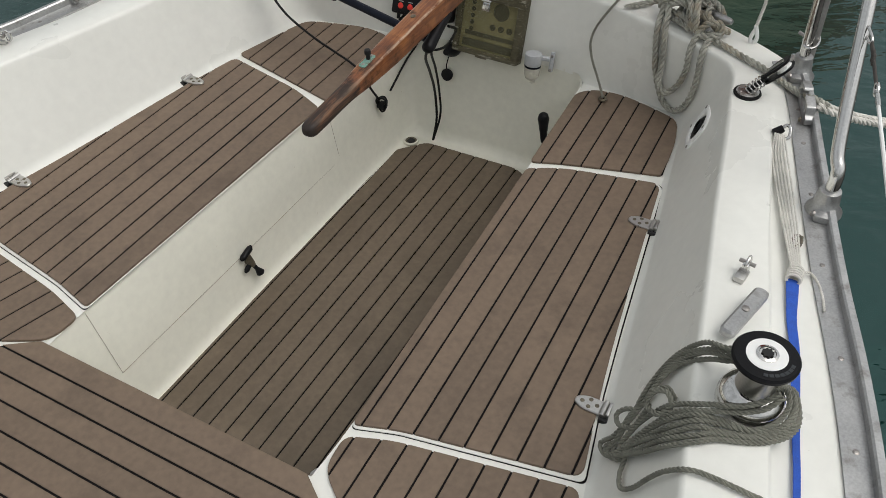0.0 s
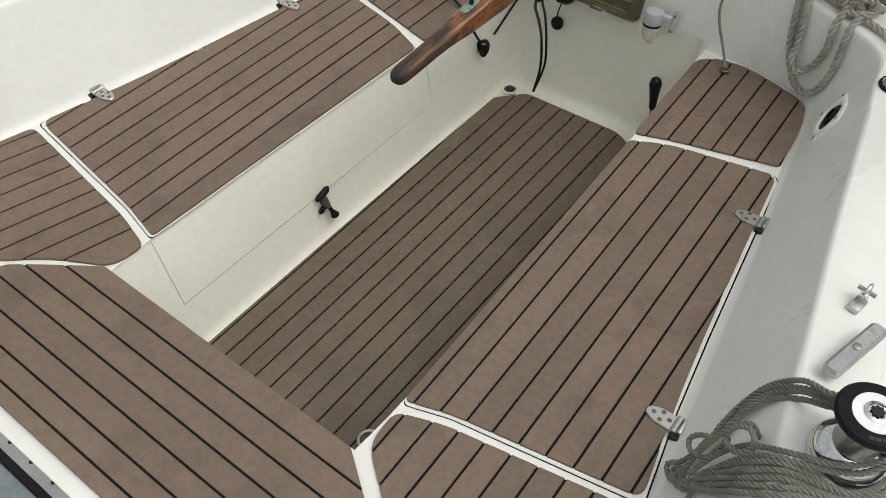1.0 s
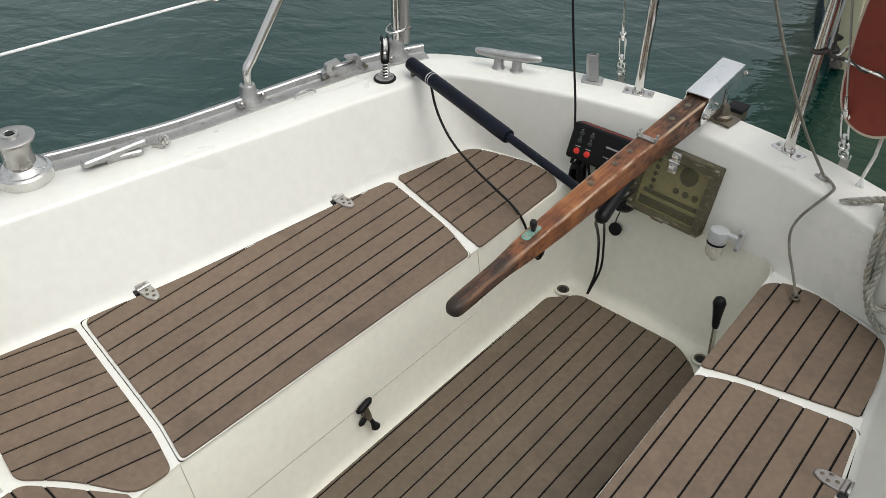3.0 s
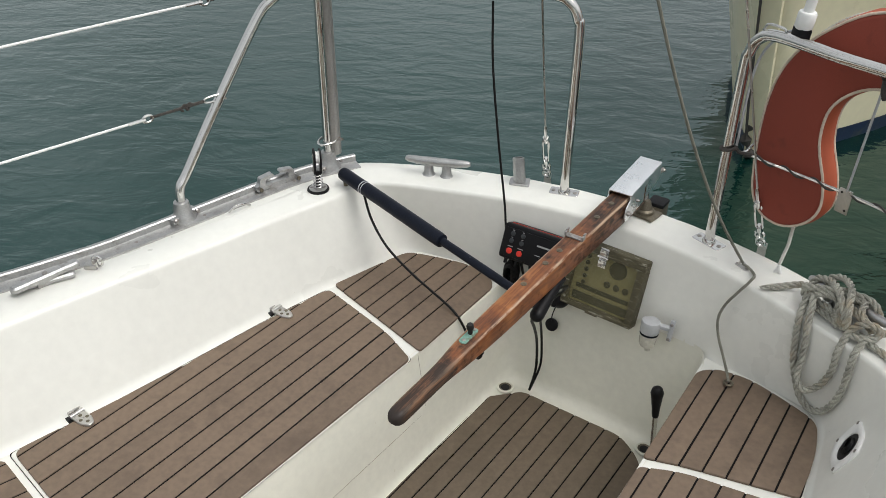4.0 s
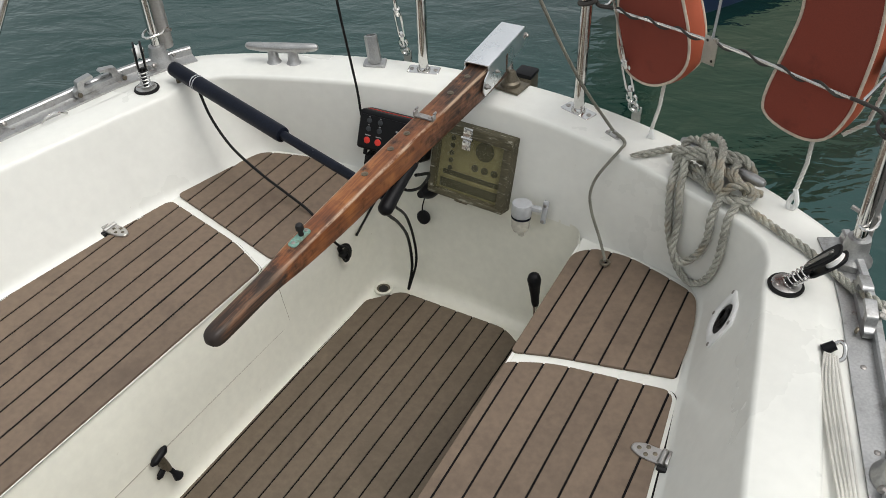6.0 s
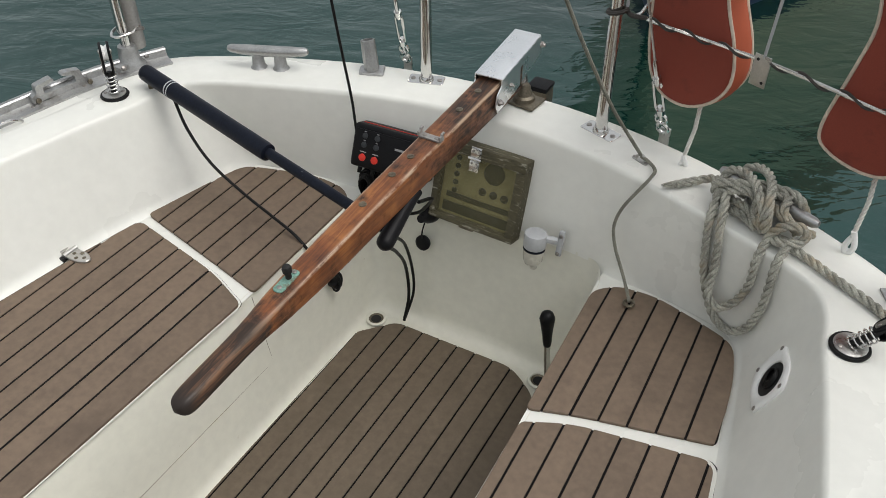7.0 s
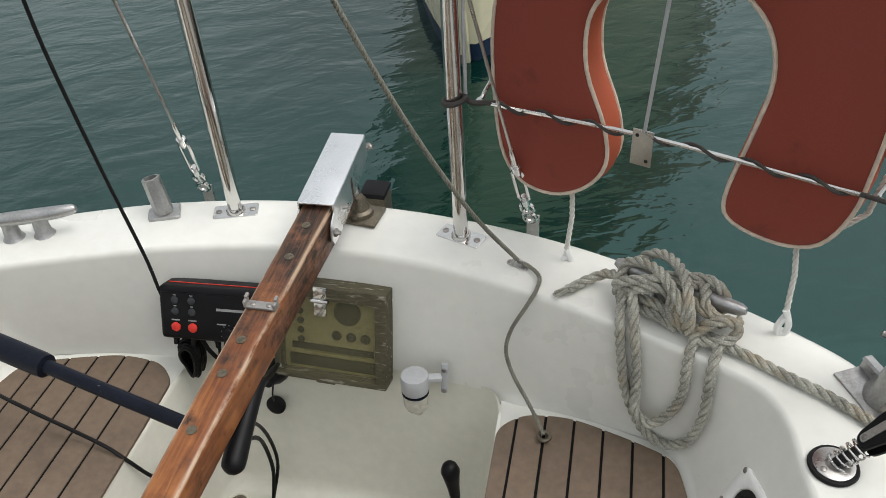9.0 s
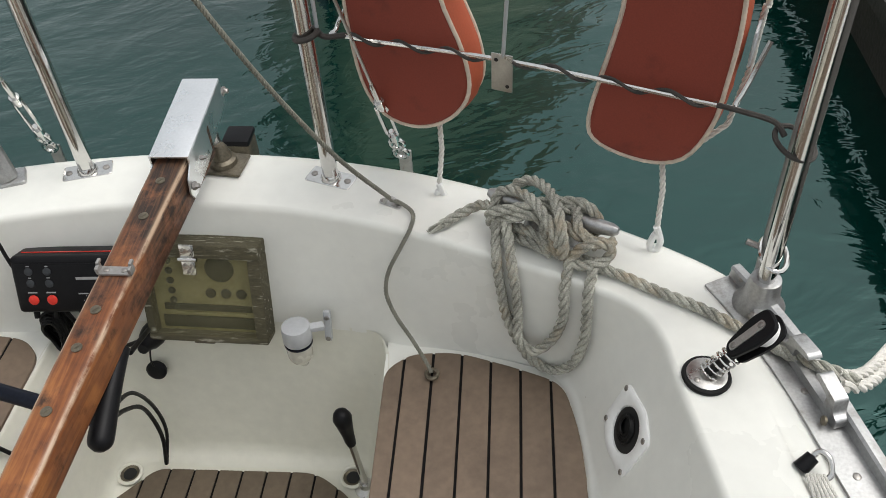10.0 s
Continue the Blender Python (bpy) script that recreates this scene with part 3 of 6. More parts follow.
for side in (-1, 1):
    dx = 0.02 if side < 0 else 0.0
    ztop = lambda x: z_seat(x) + 0.0095
    main, aft, fwd = (MAIN_W, AFT_W, FWD_W) if side < 0 else (MAIN, AFT, FWD)
    lines = sorted(-v for v in steps(.355, .0483, 10)) if side < 0 else steps(.3385, .0468, 10)
    for nm, outline, lb in (("bench_pad", main, "long grey-brown synthetic teak pad on the hinged bench locker lid"), ("aft_bench_pad", aft, "short grey-brown synthetic teak pad at the aft end of the bench"), ("forward_bench_pad", fwd, "grey-brown synthetic teak pad at the forward end of the bench")):
        deck_pad(nm, mirrored(outline, side, dx), 0, steps(-.642, .0499, 9) if fwd is FWD_W and nm == "forward_bench_pad" else lines, ztop if nm == "bench_pad" else (lambda x: z_seat(x) + 0.0065), lb, "deck pad", "bench pads", shear=0.0205 if side > 0 else -0.27 if nm == "forward_bench_pad" else 0.0)
    lid = rounded(mirrored([(p[0] + (.006 if p[0] > .5 else -.001), p[1] + (-.006 if p[1] < 0 else .006)) for p in main], side, dx), .015)
    locker = thing("bench_locker", (side * .5, 0, z_seat(.5)), "white gelcoat bench locker with a hinged lid under the long pad", "locker", "bench lockers")
    LOCKERS[side] = locker
    gap = rounded(mirrored([(p[0] + (.0090 if p[0] > .5 else -.001), p[1] + (-.0070 if p[1] < 0 else .0070)) for p in main], side, dx), .012)
    bm = prism(gap, 0.0012)
    raise_to(bm, lambda x: z_seat(x) + 0.0012, 0.0012)
    part("seal", bm, CAULK, locker, "thin black gap round the lid")
    bm = prism(lid, 0.0045, bevel=0.001)
    raise_to(bm, lambda x: z_seat(x) + 0.0036, 0.0045)
    part("lid", bm, GEL, locker)
deck_pad("sole_pad", [(-.250, -.528, .004), (-.244, .668, .02), (-.170, .750, .02), (.135, .758, .03), (.200, .716, .02), (.243, .664, .02), (.250, -.528, .004)], 0, steps(-.2375, .0465, 11), lambda x: 0.007, "dark grey-brown synthetic teak planking on the cockpit sole", "deck pad", wood=TEAK_DARK)
deck_pad("bridge_pad", [(-.318, -.5365, .004), (-.418, -.606, .05), (-.483, -.655, .02), (-.483, -.80, .02), (-.455, -.837, .01), (.455, -.837, .01), (.483, -.80, .02), (.483, -.655, .02), (.418, -.606, .05), (.318, -.5365, .004)], 1, [-.809, -.767, -.721, -.674, -.628, -.581], lambda x: 0.3262, "grey-brown synthetic teak planking across the bridge deck", "deck pad", gap=0.0021, thick=0.011)


# ---- water, bulkhead ----
bm = bmesh.new()
bmesh.ops.create_grid(bm, x_segments=2, y_segments=2, size=1500)
bmesh.ops.translate(bm, vec=(0, 0, -0.32), verts=bm.verts)
tagged(part("water", bm, WATER), "dark green rippled harbour water", "water", kind="structure")
for side, name in ((-1, "wall_cabin_west"), (1, "wall_cabin_east")):
    wall = [(.495, -.648), (.83, -.592), (.90, -.592), (.90, -.90), (.495, -.90)] if side > 0 else [(.495, -.682), (.86, -.632), (.95, -.632), (.95, -.92), (.495, -.92)]
    single(name, prism([(x * side, y) for x, y in wall], 0.40 if side < 0 else 0.12, Matrix.Translation((0, 0, .30)), 0.012), GEL, "white gelcoat cabin bulkhead beside the companionway", "cabin wall", kind="structure")
tagged(part("wall_companionway", block((1.0, .03, .30), pose(0, -.93, .13), .003), GEL), "white companionway threshold below the bridge deck", "threshold", kind="structure")


def companionway_track():
    ob = thing("companionway_track", (0, -.868, .30), "drilled aluminium drain track along the companionway threshold", "threshold track")
    part("rail", block((.98, .030, .014), pose(0, -.868, .302), .003), DULL, ob)
    part("seal_strip", pipe([(-.48, -.889, .302), (.48, -.889, .302)], .009, 10), RUBBER, ob, "black rubber seal")
    part("sill", block((.98, .05, .03), pose(0, -.918, .285), .006), NAVYSEAL, ob, "blue-grey worn sill with chipped paint")
    for i in range(16):
        m = axis_frame((-.44 + i * .059, -.866, .3088), (0, 0, 1))
        part("drain_hole", turned([(.0042, 0), (.0042, .0008)], m, 12), DARKHOLE, ob)
    brk = part("bracket", block((.07, .05, .045), pose(-.372, -.846, .335), .010, 3), BLACK, ob, "black plastic hatch bracket")
    for x in (-.395, -.35):
        screw_head((x, -.832, .3575), (0, 0, 1), .0045, parent=brk)


companionway_track()


# ---- toe rails and stanchion feet ----
def outer_edge(side, n=6):
    pts = smooth([(edge_x(side, s) * side, s[2][1], 0) for s in STATIONS[:9]], n)
    return [Vector((p.x, p.y, z_side(p.y))) for p in pts]


def toe_rail(side):
    path = outer_edge(side)
    ob = thing("toe_rail", path[20], "slotted aluminium toe rail along the edge of the side deck", "toe rail", "toe rails")
    prof = [(-.048, -.004), (-.048, .003), (-.010, .0045), (-.008, .016), (-.010, .020), (-.007, .023), (.004, .022), (.006, .016), (.006, -.012)]
    bm, rows = bmesh.new(), []
    for i, p in enumerate(path):
        t = (path[min(i + 1, len(path) - 1)] - path[max(i - 1, 0)]).normalized()
        u = Vector((t.y, -t.x, 0)).normalized()
        if u.x * side < 0:
            u = -u
        rows.append([p + u * a + Vector((0, 0, b)) for a, b in prof])
    V = [[bm.verts.new(q) for q in r] for r in rows]
    k = len(prof)
    for A, B in zip(V, V[1:]):
        for j in range(k):
            bm.faces.new((A[j], A[(j + 1) % k], B[(j + 1) % k], B[j]))
    bm.faces.new(V[0])
    bm.faces.new(V[-1][::-1])
    part("rail", bm, ALU, ob, "", 30)
    for i in range(3, len(path) - 3, 4):
        p, t = path[i], (path[i + 1] - path[i]).normalized()
        u = Vector((t.y, -t.x, 0))
        u = u if u.x * side > 0 else -u
        screw_head(p - u * .028 + Vector((0, 0, .0035)), (0, 0, 1), .0048, parent=ob)
    # open fairlead hooks clamped on the rail
    y0 = .546 if side < 0 else .587
    i = min(range(len(path)), key=lambda j: abs(path[j].y - y0))
    p, t = path[i], (path[i + 1] - path[i - 1]).normalized()
    m = axis_frame(p + Vector((-side * .020, 0, .012)), (0, 0, 1), t)
    horns = rounded([(-.064, -.008), (.064, -.008), (.064, .006), (.053, .012), (.051, .030), (.014, .036), (.008, .030), (.036, .022), (.036, .006), (-.036, .006), (-.036, .020), (-.008, .026), (-.012, .034), (-.050, .028), (-.053, .010), (-.064, .006)], .004, 3)
    lead = part("fairlead", prism(horns, .018, m @ pose(0, .006 if side > 0 else .012, 0, 90, 0, 0)), ALU, ob, "cast aluminium open fairlead with two horns")
    for d in (-.058, .058):
        part("bolt", turned([(.006, 0), (.006, .003), (.003, .0045)], axis_frame(m @ Vector((d, 0, 0)) + Vector((-side * .013, 0, -.001)), (-side, 0, .2)), 10), TARN, lead)
    return ob


for side in (-1, 1):
    toe_rail(side)


def cast_foot(x, y, side, tube_r):
    z = z_side(y)
    ob = thing("stanchion_foot", (x, y, z), "cast aluminium stanchion foot bolted to the toe rail", "stanchion foot", "stanchion feet")
    bm = turned([(.034, 0), (.034, .006), (.024, .018), (tube_r + .008, .040), (tube_r + .006, .052), (tube_r + .002, .053)], axis_frame((x, y, z), (0, 0, 1)), 20)
    block((.036, .085, .016), pose(x + side * .004, y, z + .010), .006, bm=bm)
    part("casting", bm, ALU, ob)
    for dy in (-.034, .034):
        part("bolt", turned([(.006, 0), (.006, .005), (.003, .007)], axis_frame((x - side * .014, y + dy, z + .014), (-side, 0, .6)), 8), SCREW, ob)
    return ob


FEET = {-1: ((-.956, .288), (-.831, .708)), 1: ((.957, .291), (.822, .730))}
for side in (-1, 1):
    for x, y in FEET[side]:
        cast_foot(x, y, side, .0135)


# ---- pushpit rails ----
def pushpit(side):
    (fx, fy), (px, py) = FEET[side]
    bx, by = (-.216, .985) if side < 0 else (.197, .979)
    s, q, dz, dx = side, (.022 if side > 0 else 0), (.010 if side < 0 else 0), (.010 if side < 0 else 0)
    pts = [(bx, by, .536), (bx - .002 * s, by - .002, .97 - dz), (bx + .003 * s, by - .006, 1.03 - dz), (bx + .022 * s, by - .016, 1.068 - dz), (bx + .064 * s, by - .036, 1.086 - dz), (bx + .20 * s, by - .095, 1.089 - dz),
           (.52 * s, .848, 1.089 - dz), (.70 * s, .752 + q * .5, 1.088 - dz), (.80 * s, .690 + q, 1.087 - dz), (.845 * s, .64 + q, 1.078 - dz), (.872 * s, .595 + q, 1.05 - dz), ((.886 + dx * .5) * s, .555 + q, 1.005 - dz), ((.919 + dx) * s, .42, .80), ((.943 + dx) * s, fy + .035, .655), (fx, fy + .006, .618), (fx, fy, z_side(fy) + .03)]
    ob = thing("pushpit", (bx, by, .536), "polished stainless steel pushpit rail round the stern corner", "guard rail", "pushpit rails")
    part("rail", pipe(smooth(pts, 7), .0125, 14), STEEL, ob)
    part("leg", pipe([(px, py, z_side(py) + .03), (.802 * s, .690 + q, 1.087)], .0115, 14), STEEL, ob)
    plate = part("base_plate", prism(rounded([(-.040, -.019), (.040, -.019), (.040, .019), (-.040, .019)], .006), .004, pose(bx, by, .538, 0, 0, -18 * s), .001), STEEL, ob, "thin stainless base plate")
    part("collar", turned([(.017, 0), (.017, .003), (.0135, .010)], axis_frame((bx, by, .541), (0, 0, 1)), 18), STEEL, ob)
    for d in (-.030, .030):
        screw_head((bx + d * math.cos(radians(18)), by - s * d * math.sin(radians(18)), .542), (0, 0, 1), .0055, .0022, parent=plate)
    # wire eyes welded to the rail
    for at, way in (((bx + .045 * s, by - .03, 1.10), (1 * s, -.45, 0)), ((.868 * s, .60, 1.075), (.35 * s, -.9, -.1)), ((.922 * s, .43, .83), (.35 * s, -.9, -.1))):
        w = Vector(way).normalized()
        a = Vector(at)
        up = Vector((0, 0, 1))
        loop = [a - w * .02 - up * .012, a - w * .01 + up * .004, a + w * .028 + up * .006, a + w * .036, a + w * .028 - up * .006, a - w * .01 - up * .010]
        part("wire_eye", pipe(smooth(loop, 4), .0028, 8), STEEL, ob)
    return ob


for side in (-1, 1):
    pushpit(side)


def tall_pole(side):
    px, py = FEET[side][1]
    x, y = px + side * .006, py + (.034 if side < 0 else .027)
    r = .0205 if side < 0 else .0135
    ob = thing("stern_pole", (x, y, .56), "tall weathered grey pole clamped to the pushpit leg", "pole", "stern poles")
    part("tube", pipe([(x, y, .575), (x - side * (.025 if side < 0 else .015), y - (.022 if side < 0 else .012), 1.10), (x - side * .06, y - .05, 2.5)], r, 18), GALV, ob)
    for z in (.625, 1.065):
        t = (z - .575) / .525
        c = Vector((x - side * .012 * t * 2, y - (.020 if side < 0 else .013) - .011 * t * 2, z))
        loop = [c + Vector((math.cos(a) * (r + .0025), math.sin(a) * (r + .0155), .004 * math.sin(a))) for a in [2 * math.pi * i / 20 for i in range(20)]]
        part("clamp_ring", pipe(loop, .0035, 8, True), STEEL, ob, "bright steel clamp")
        part("clamp_bolt", pipe([c + Vector((-side * r, .012, 0)), c + Vector((-side * (r + .018), .018, .004))], .0042, 8), SCREW, ob)
    return ob


for side in (-1, 1):
    tall_pole(side)


def lifeline(side, start, end):
    a, b = Vector(start), Vector(end)
    d = (b - a).normalized()
    ob = thing("lifeline", start, "white plastic-covered guard wire lashed to the pushpit", "lifeline", "lifelines")
    c = a + d * .16
    part("wire", pipe([c, b], .0032, 8), WHITEP, ob)
    part("ferrule", pipe([c - d * .004, c + d * .04], .0042, 8), STEEL, ob)
    ring = [c - d * .01 + d * (.013 * math.cos(t)) + Vector((0, 0, .009 * math.sin(t))) for t in [2 * math.pi * i / 14 for i in range(14)]]
    part("shackle", pipe(ring, .003, 8, True), STEEL, ob)
    bm = bmesh.new()
    for k in range(4):
        off = Vector((0, .002 * (k - 1.5), .003 * (k % 2)))
        tube(bm, [a + off, a.lerp(c, .5) + off * .6, c - d * .018 + off * .5], .0026, 6)
    tube(bm, smooth([a + d * (.035 + .0035 * i) + Vector((0, .008 * math.cos(i * 1.6), .008 * math.sin(i * 1.6))) for i in range(8)], 4), .0028, 6)
    part("lashing", bm, CORD, ob, "dark cord lashing")
    return ob


for side in (-1, 1):
    lifeline(side, (side * .885, .575, 1.072), (side * 1.17, -.9, 1.075))
    lifeline(side, (side * .935, .395, .825), (side * 1.18, -.9, .83))


# ---- tiller ----
def tiller():
    ob = thing("tiller", (-.012, .99, .62), "worn varnished mahogany tiller with a rounded grip over the footwell", "tiller")
    # centre x, y, top z, half width, depth
    secs = [(-.0302, .010, .573, .004, .010), (-.0300, .016, .5795, .0125, .024), (-.030, .028, .5835, .0170, .032), (-.030, .06, .586, .0180, .034), (-.0300, .16, .592, .0185, .037), (-.0300, .24, .598, .0205, .044), (-.0285, .36, .607, .0230, .054), (-.0265, .52, .617, .0240, .060),
            (-.0225, .66, .626, .0245, .064), (-.0175, .80, .636, .0255, .068), (-.0145, .90, .643, .0270, .070), (-.012, .98, .649, .0275, .070)]
    rows = []
    for x, y, z, w, d in secs:
        c = min(w, d / 2) * (.85 if y < .2 else .42)
        box = rounded([(-w, -d), (w, -d), (w, 0), (-w, 0)], c, 4)
        rows.append([(x + a, y, z + b) for a, b in box])
    fine = [smooth([r[j] for r in rows], 4) for j in range(len(rows[0]))]
    bm = bmesh.new()
    V = [[bm.verts.new(fine[j][i]) for j in range(len(fine))] for i in range(len(fine[0]))]
    k = len(V[0])
    for A, B in zip(V, V[1:]):
        for j in range(k):
            bm.faces.new((A[j], A[(j + 1) % k], B[(j + 1) % k], B[j]))
    bm.faces.new(V[0][::-1])
    bm.faces.new(V[-1])
    part("bar", bm, WOOD, ob, "", 50)
    # folded steel cap over the rudder head
    L = [(-.0125 + .006 * ((y - .88) / .2), y, .651 + .060 * (y - .885)) for y in (.882, 1.074)]
    tilt = axis_frame(L[0], (0, -.06, 1), (1, .03, 0))
    cap = bmesh.new()
    block((.060, .192, .003), tilt @ Matrix.Translation((0, .096, .0015)), .0012, bm=cap)
    for sx in (-1, 1):
        cheek = rounded([(0, .001), (.192, .001), (.192, -.042), (.06, -.062), (-.020, -.062), (-.030, -.045), (-.020, -.022), (0, -.012)], .004, 3)
        prism(cheek, .0028, tilt @ Matrix(((0, 0, sx, sx * .0275), (1, 0, 0, 0), (0, 1, 0, 0), (0, 0, 0, 1))), .0005, cap)
    part("steel_cap", cap, CAPSTEEL, ob, "folded polished steel cap on the rudder head")
    for y, z, r in ((1.058, .652, .0075), (.868, .612, .0068), (.915, .628, .0042)):
        for sx in (-1, 1):
            at = (-.011 + sx * .0305, y, z)
            part("cap_bolt", turned([(r, 0), (r, .004), (r * .6, .0065), (r * .5, .010), (r * .3, .0105)], axis_frame(at, (sx, 0, 0)), 6), SCREW, ob)
    # fasteners let into the top
    for y, x in ((.463, -.029), (.552, -.0275), (.610, -.0255), (.774, -.0175), (.845, -.0155)):
        z = float(np.interp(y, [s[1] for s in secs], [s[2] for s in secs]))
        m = axis_frame((x, y, z - .0002), (0, -.06, 1))
        bm = turned([(.0070, 0), (.0070, .0014), (.005, .0018)], m, 16)
        block((.010, .0016, .001), m @ Matrix.Translation((0, 0, .0018)), 0, bm=bm)
        part("bolt_head", bm, TARN, ob, "tarnished slotted bolt head")
    # pin plate for the autopilot rod
    z = float(np.interp(.262, [s[1] for s in secs], [s[2] for s in secs]))
    m = axis_frame((-.0335, .262, z), (0, -.06, 1), (1, 0, 0))
    plate = part("pin_plate", prism(rounded([(-.0092, -.026), (.0092, -.026), (.0092, .026), (-.0092, .026)], .009), .0025, m, .0008), BRONZE, ob, "verdigris-green bronze pin plate")
    part("pin", turned([(.005, 0), (.005, .012), (.0075, .013), (.0078, .020), (.006, .024), (.002, .0255)], m @ Matrix.Translation((0, .006, .003)), 16), DARKHOLE, plate, "dark steel pin")
    for dy in (-.017, .020):
        screw_head(m @ Vector((0, dy, .0025)), (0, 0, 1), .004, parent=plate)
    # small steel keeper saddle
    m = axis_frame((-.0205, .672, .6275), (0, -.06, 1), (1, 0, 0))
    bm = block((.044, .014, .004), m @ Matrix.Translation((0, 0, .002)), .0012)
    for sx in (-1, 1):
        block((.005, .013, .012), m @ Matrix.Translation((sx * .022, 0, .006)), .002, bm=bm)
        block((.005, .010, .005), m @ Matrix.Translation((sx * .022, .006, .013)), .002, bm=bm)
    saddle = part("saddle", bm, GALV, ob, "grey galvanised keeper saddle")
    for sx in (-.012, .012):
        screw_head(m @ Vector((sx, 0, .004)), (0, 0, 1), .0042, parent=saddle)
    return ob


tiller()


def rudder_head():
    ob = thing("rudder_post", (.010, 1.005, .543), "tarnished bronze rudder post bearing on the aft deck", "rudder post")
    m = axis_frame((.012, 1.005, .543), (0, 0, 1))
    part("flange", block((.066, .056, .006), pose(.016, 1.004, .545, 0, 0, -6), .0015), TARN, ob)
    part("boss", turned([(.024, 0), (.023, .008), (.017, .012), (.017, .018), (.014, .022), (.013, .030), (.009, .036)], m @ Matrix.Translation((0, 0, .005)), 20), TARN, ob)
    part("post", pipe([(.006, 1.01, .56), (-.006, 1.02, .652)], .011, 14), DULL, ob)
    box = thing("stern_fitting", (.060, 1.075, .50), "mossy translucent plastic lamp box on the transom", "stern lamp")
    part("housing", block((.046, .045, .060), pose(.014, 1.088, .505), .006), TARN, box)
    part("lid", block((.048, .048, .012), pose(.014, 1.088, .540), .005), BLACK, box)
    return ob


rudder_head()


# ---- instrument box on the aft wall ----
def instrument_box():
    c = Vector((-.008, .831, .411))
    up = Vector((0, .053, .172)).normalized()
    right = Vector((1, -.02, 0)).normalized()
    nrm = right.cross(up)
    nrm = nrm if nrm.y < 0 else -nrm
    m = axis_frame(c, nrm, right)
    w, h, d = .205, .182, .042
    ob = thing("instrument_box", c, "weathered wooden instrument box with clouded olive cover on the wall", "instrument box")
    for nm, sx, sy, px, py in (("top_rail", w, .024, 0, h / 2 - .012), ("bottom_rail", w, .012, 0, -h / 2 + .006), ("side_rail", .014, h - .036, -w / 2 + .007, -.006), ("side_rail", .020, h - .036, w / 2 - .010, -.006)):
        part(nm, block((sx, sy, d), m @ Matrix.Translation((px, py, -d / 2)), .003), OLDWOOD, ob)
    part("back_panel", block((w - .02, h - .03, .008), m @ Matrix.Translation((-.002, -.004, -.024)), 0), PANEL, ob, "olive stained instrument panel")
    dials = [(.028, .040, .024, "gauge")] + [(x, -.006, .0088, "switch_cap") for x in (.008, .034, .060)] + [(-.058, .052 - i * .0185, .0062, "switch_cap") for i in range(5)]
    for x, y, r, nm in dials:
        part(nm, turned([(r, 0), (r, .002), (r * .8, .0035), (r * .3, .004)], m @ Matrix.Translation((x, y, -.020)), 24), DIAL, ob)
    for y, hh, ww in ((-.034, .012, .15), (-.062, .022, .16)):
        part("fuse_strip", block((ww, hh, .003), m @ Matrix.Translation((0, y, -.019)), .001), DIAL, ob)
    part("pale_strip", block((.12, .005, .003), m @ Matrix.Translation((.005, -.045, -.0185)), .001), PANEL, ob)
    g = bpy.data.materials.new("clouded_olive_acrylic")
    g.use_nodes = True
    b = g.node_tree.nodes["Principled BSDF"]
    b.inputs["Base Color"].default_value = (0.24, 0.22, 0.11, 1)
    b.inputs["Roughness"].default_value = 0.16
    b.inputs["Alpha"].default_value = 0.30
    nz = g.node_tree.nodes.new("ShaderNodeTexNoise")
    nz.inputs["Scale"].default_value = 22
    mr = g.node_tree.nodes.new("ShaderNodeMapRange")
    mr.inputs["To Min"].default_value, mr.inputs["To Max"].default_value = .03, .20
    g.node_tree.links.new(nz.outputs["Fac"], mr.inputs["Value"])
    g.node_tree.links.new(mr.outputs[0], b.inputs["Alpha"])
    part("cover_pane", block((w - .030, h - .036, .003), m @ Matrix.Translation((-.003, -.006, -.0035)), .0008), g, ob, "clouded olive acrylic cover").visible_shadow = False
    hm = m @ Matrix.Translation((-.012, h / 2 - .020, .001))
    hinge = part("hinge", block((.024, .022, .0025), hm @ Matrix.Translation((0, .010, 0)), .0008), STEEL, ob, "bright steel hinge")
    part("hinge_leaf", block((.022, .024, .0025), hm @ Matrix.Translation((0, -.020, .0005)), .0008), STEEL, hinge)
    part("knuckle", pipe([hm @ Vector((-.015, -.004, .002)), hm @ Vector((.015, -.004, .002))], .0035, 10), STEEL, hinge)
    for x, y in ((-.007, .012), (.007, .012), (-.006, -.014), (.006, -.014), (0, -.026)):
        screw_head(hm @ Vector((x, y, .002)), nrm, .0028, parent=hinge)
    part("latch", block((.035, .008, .006), m @ Matrix.Translation((-.01, -h / 2 - .002, -.008)), .002), TARN, ob)


instrument_box()


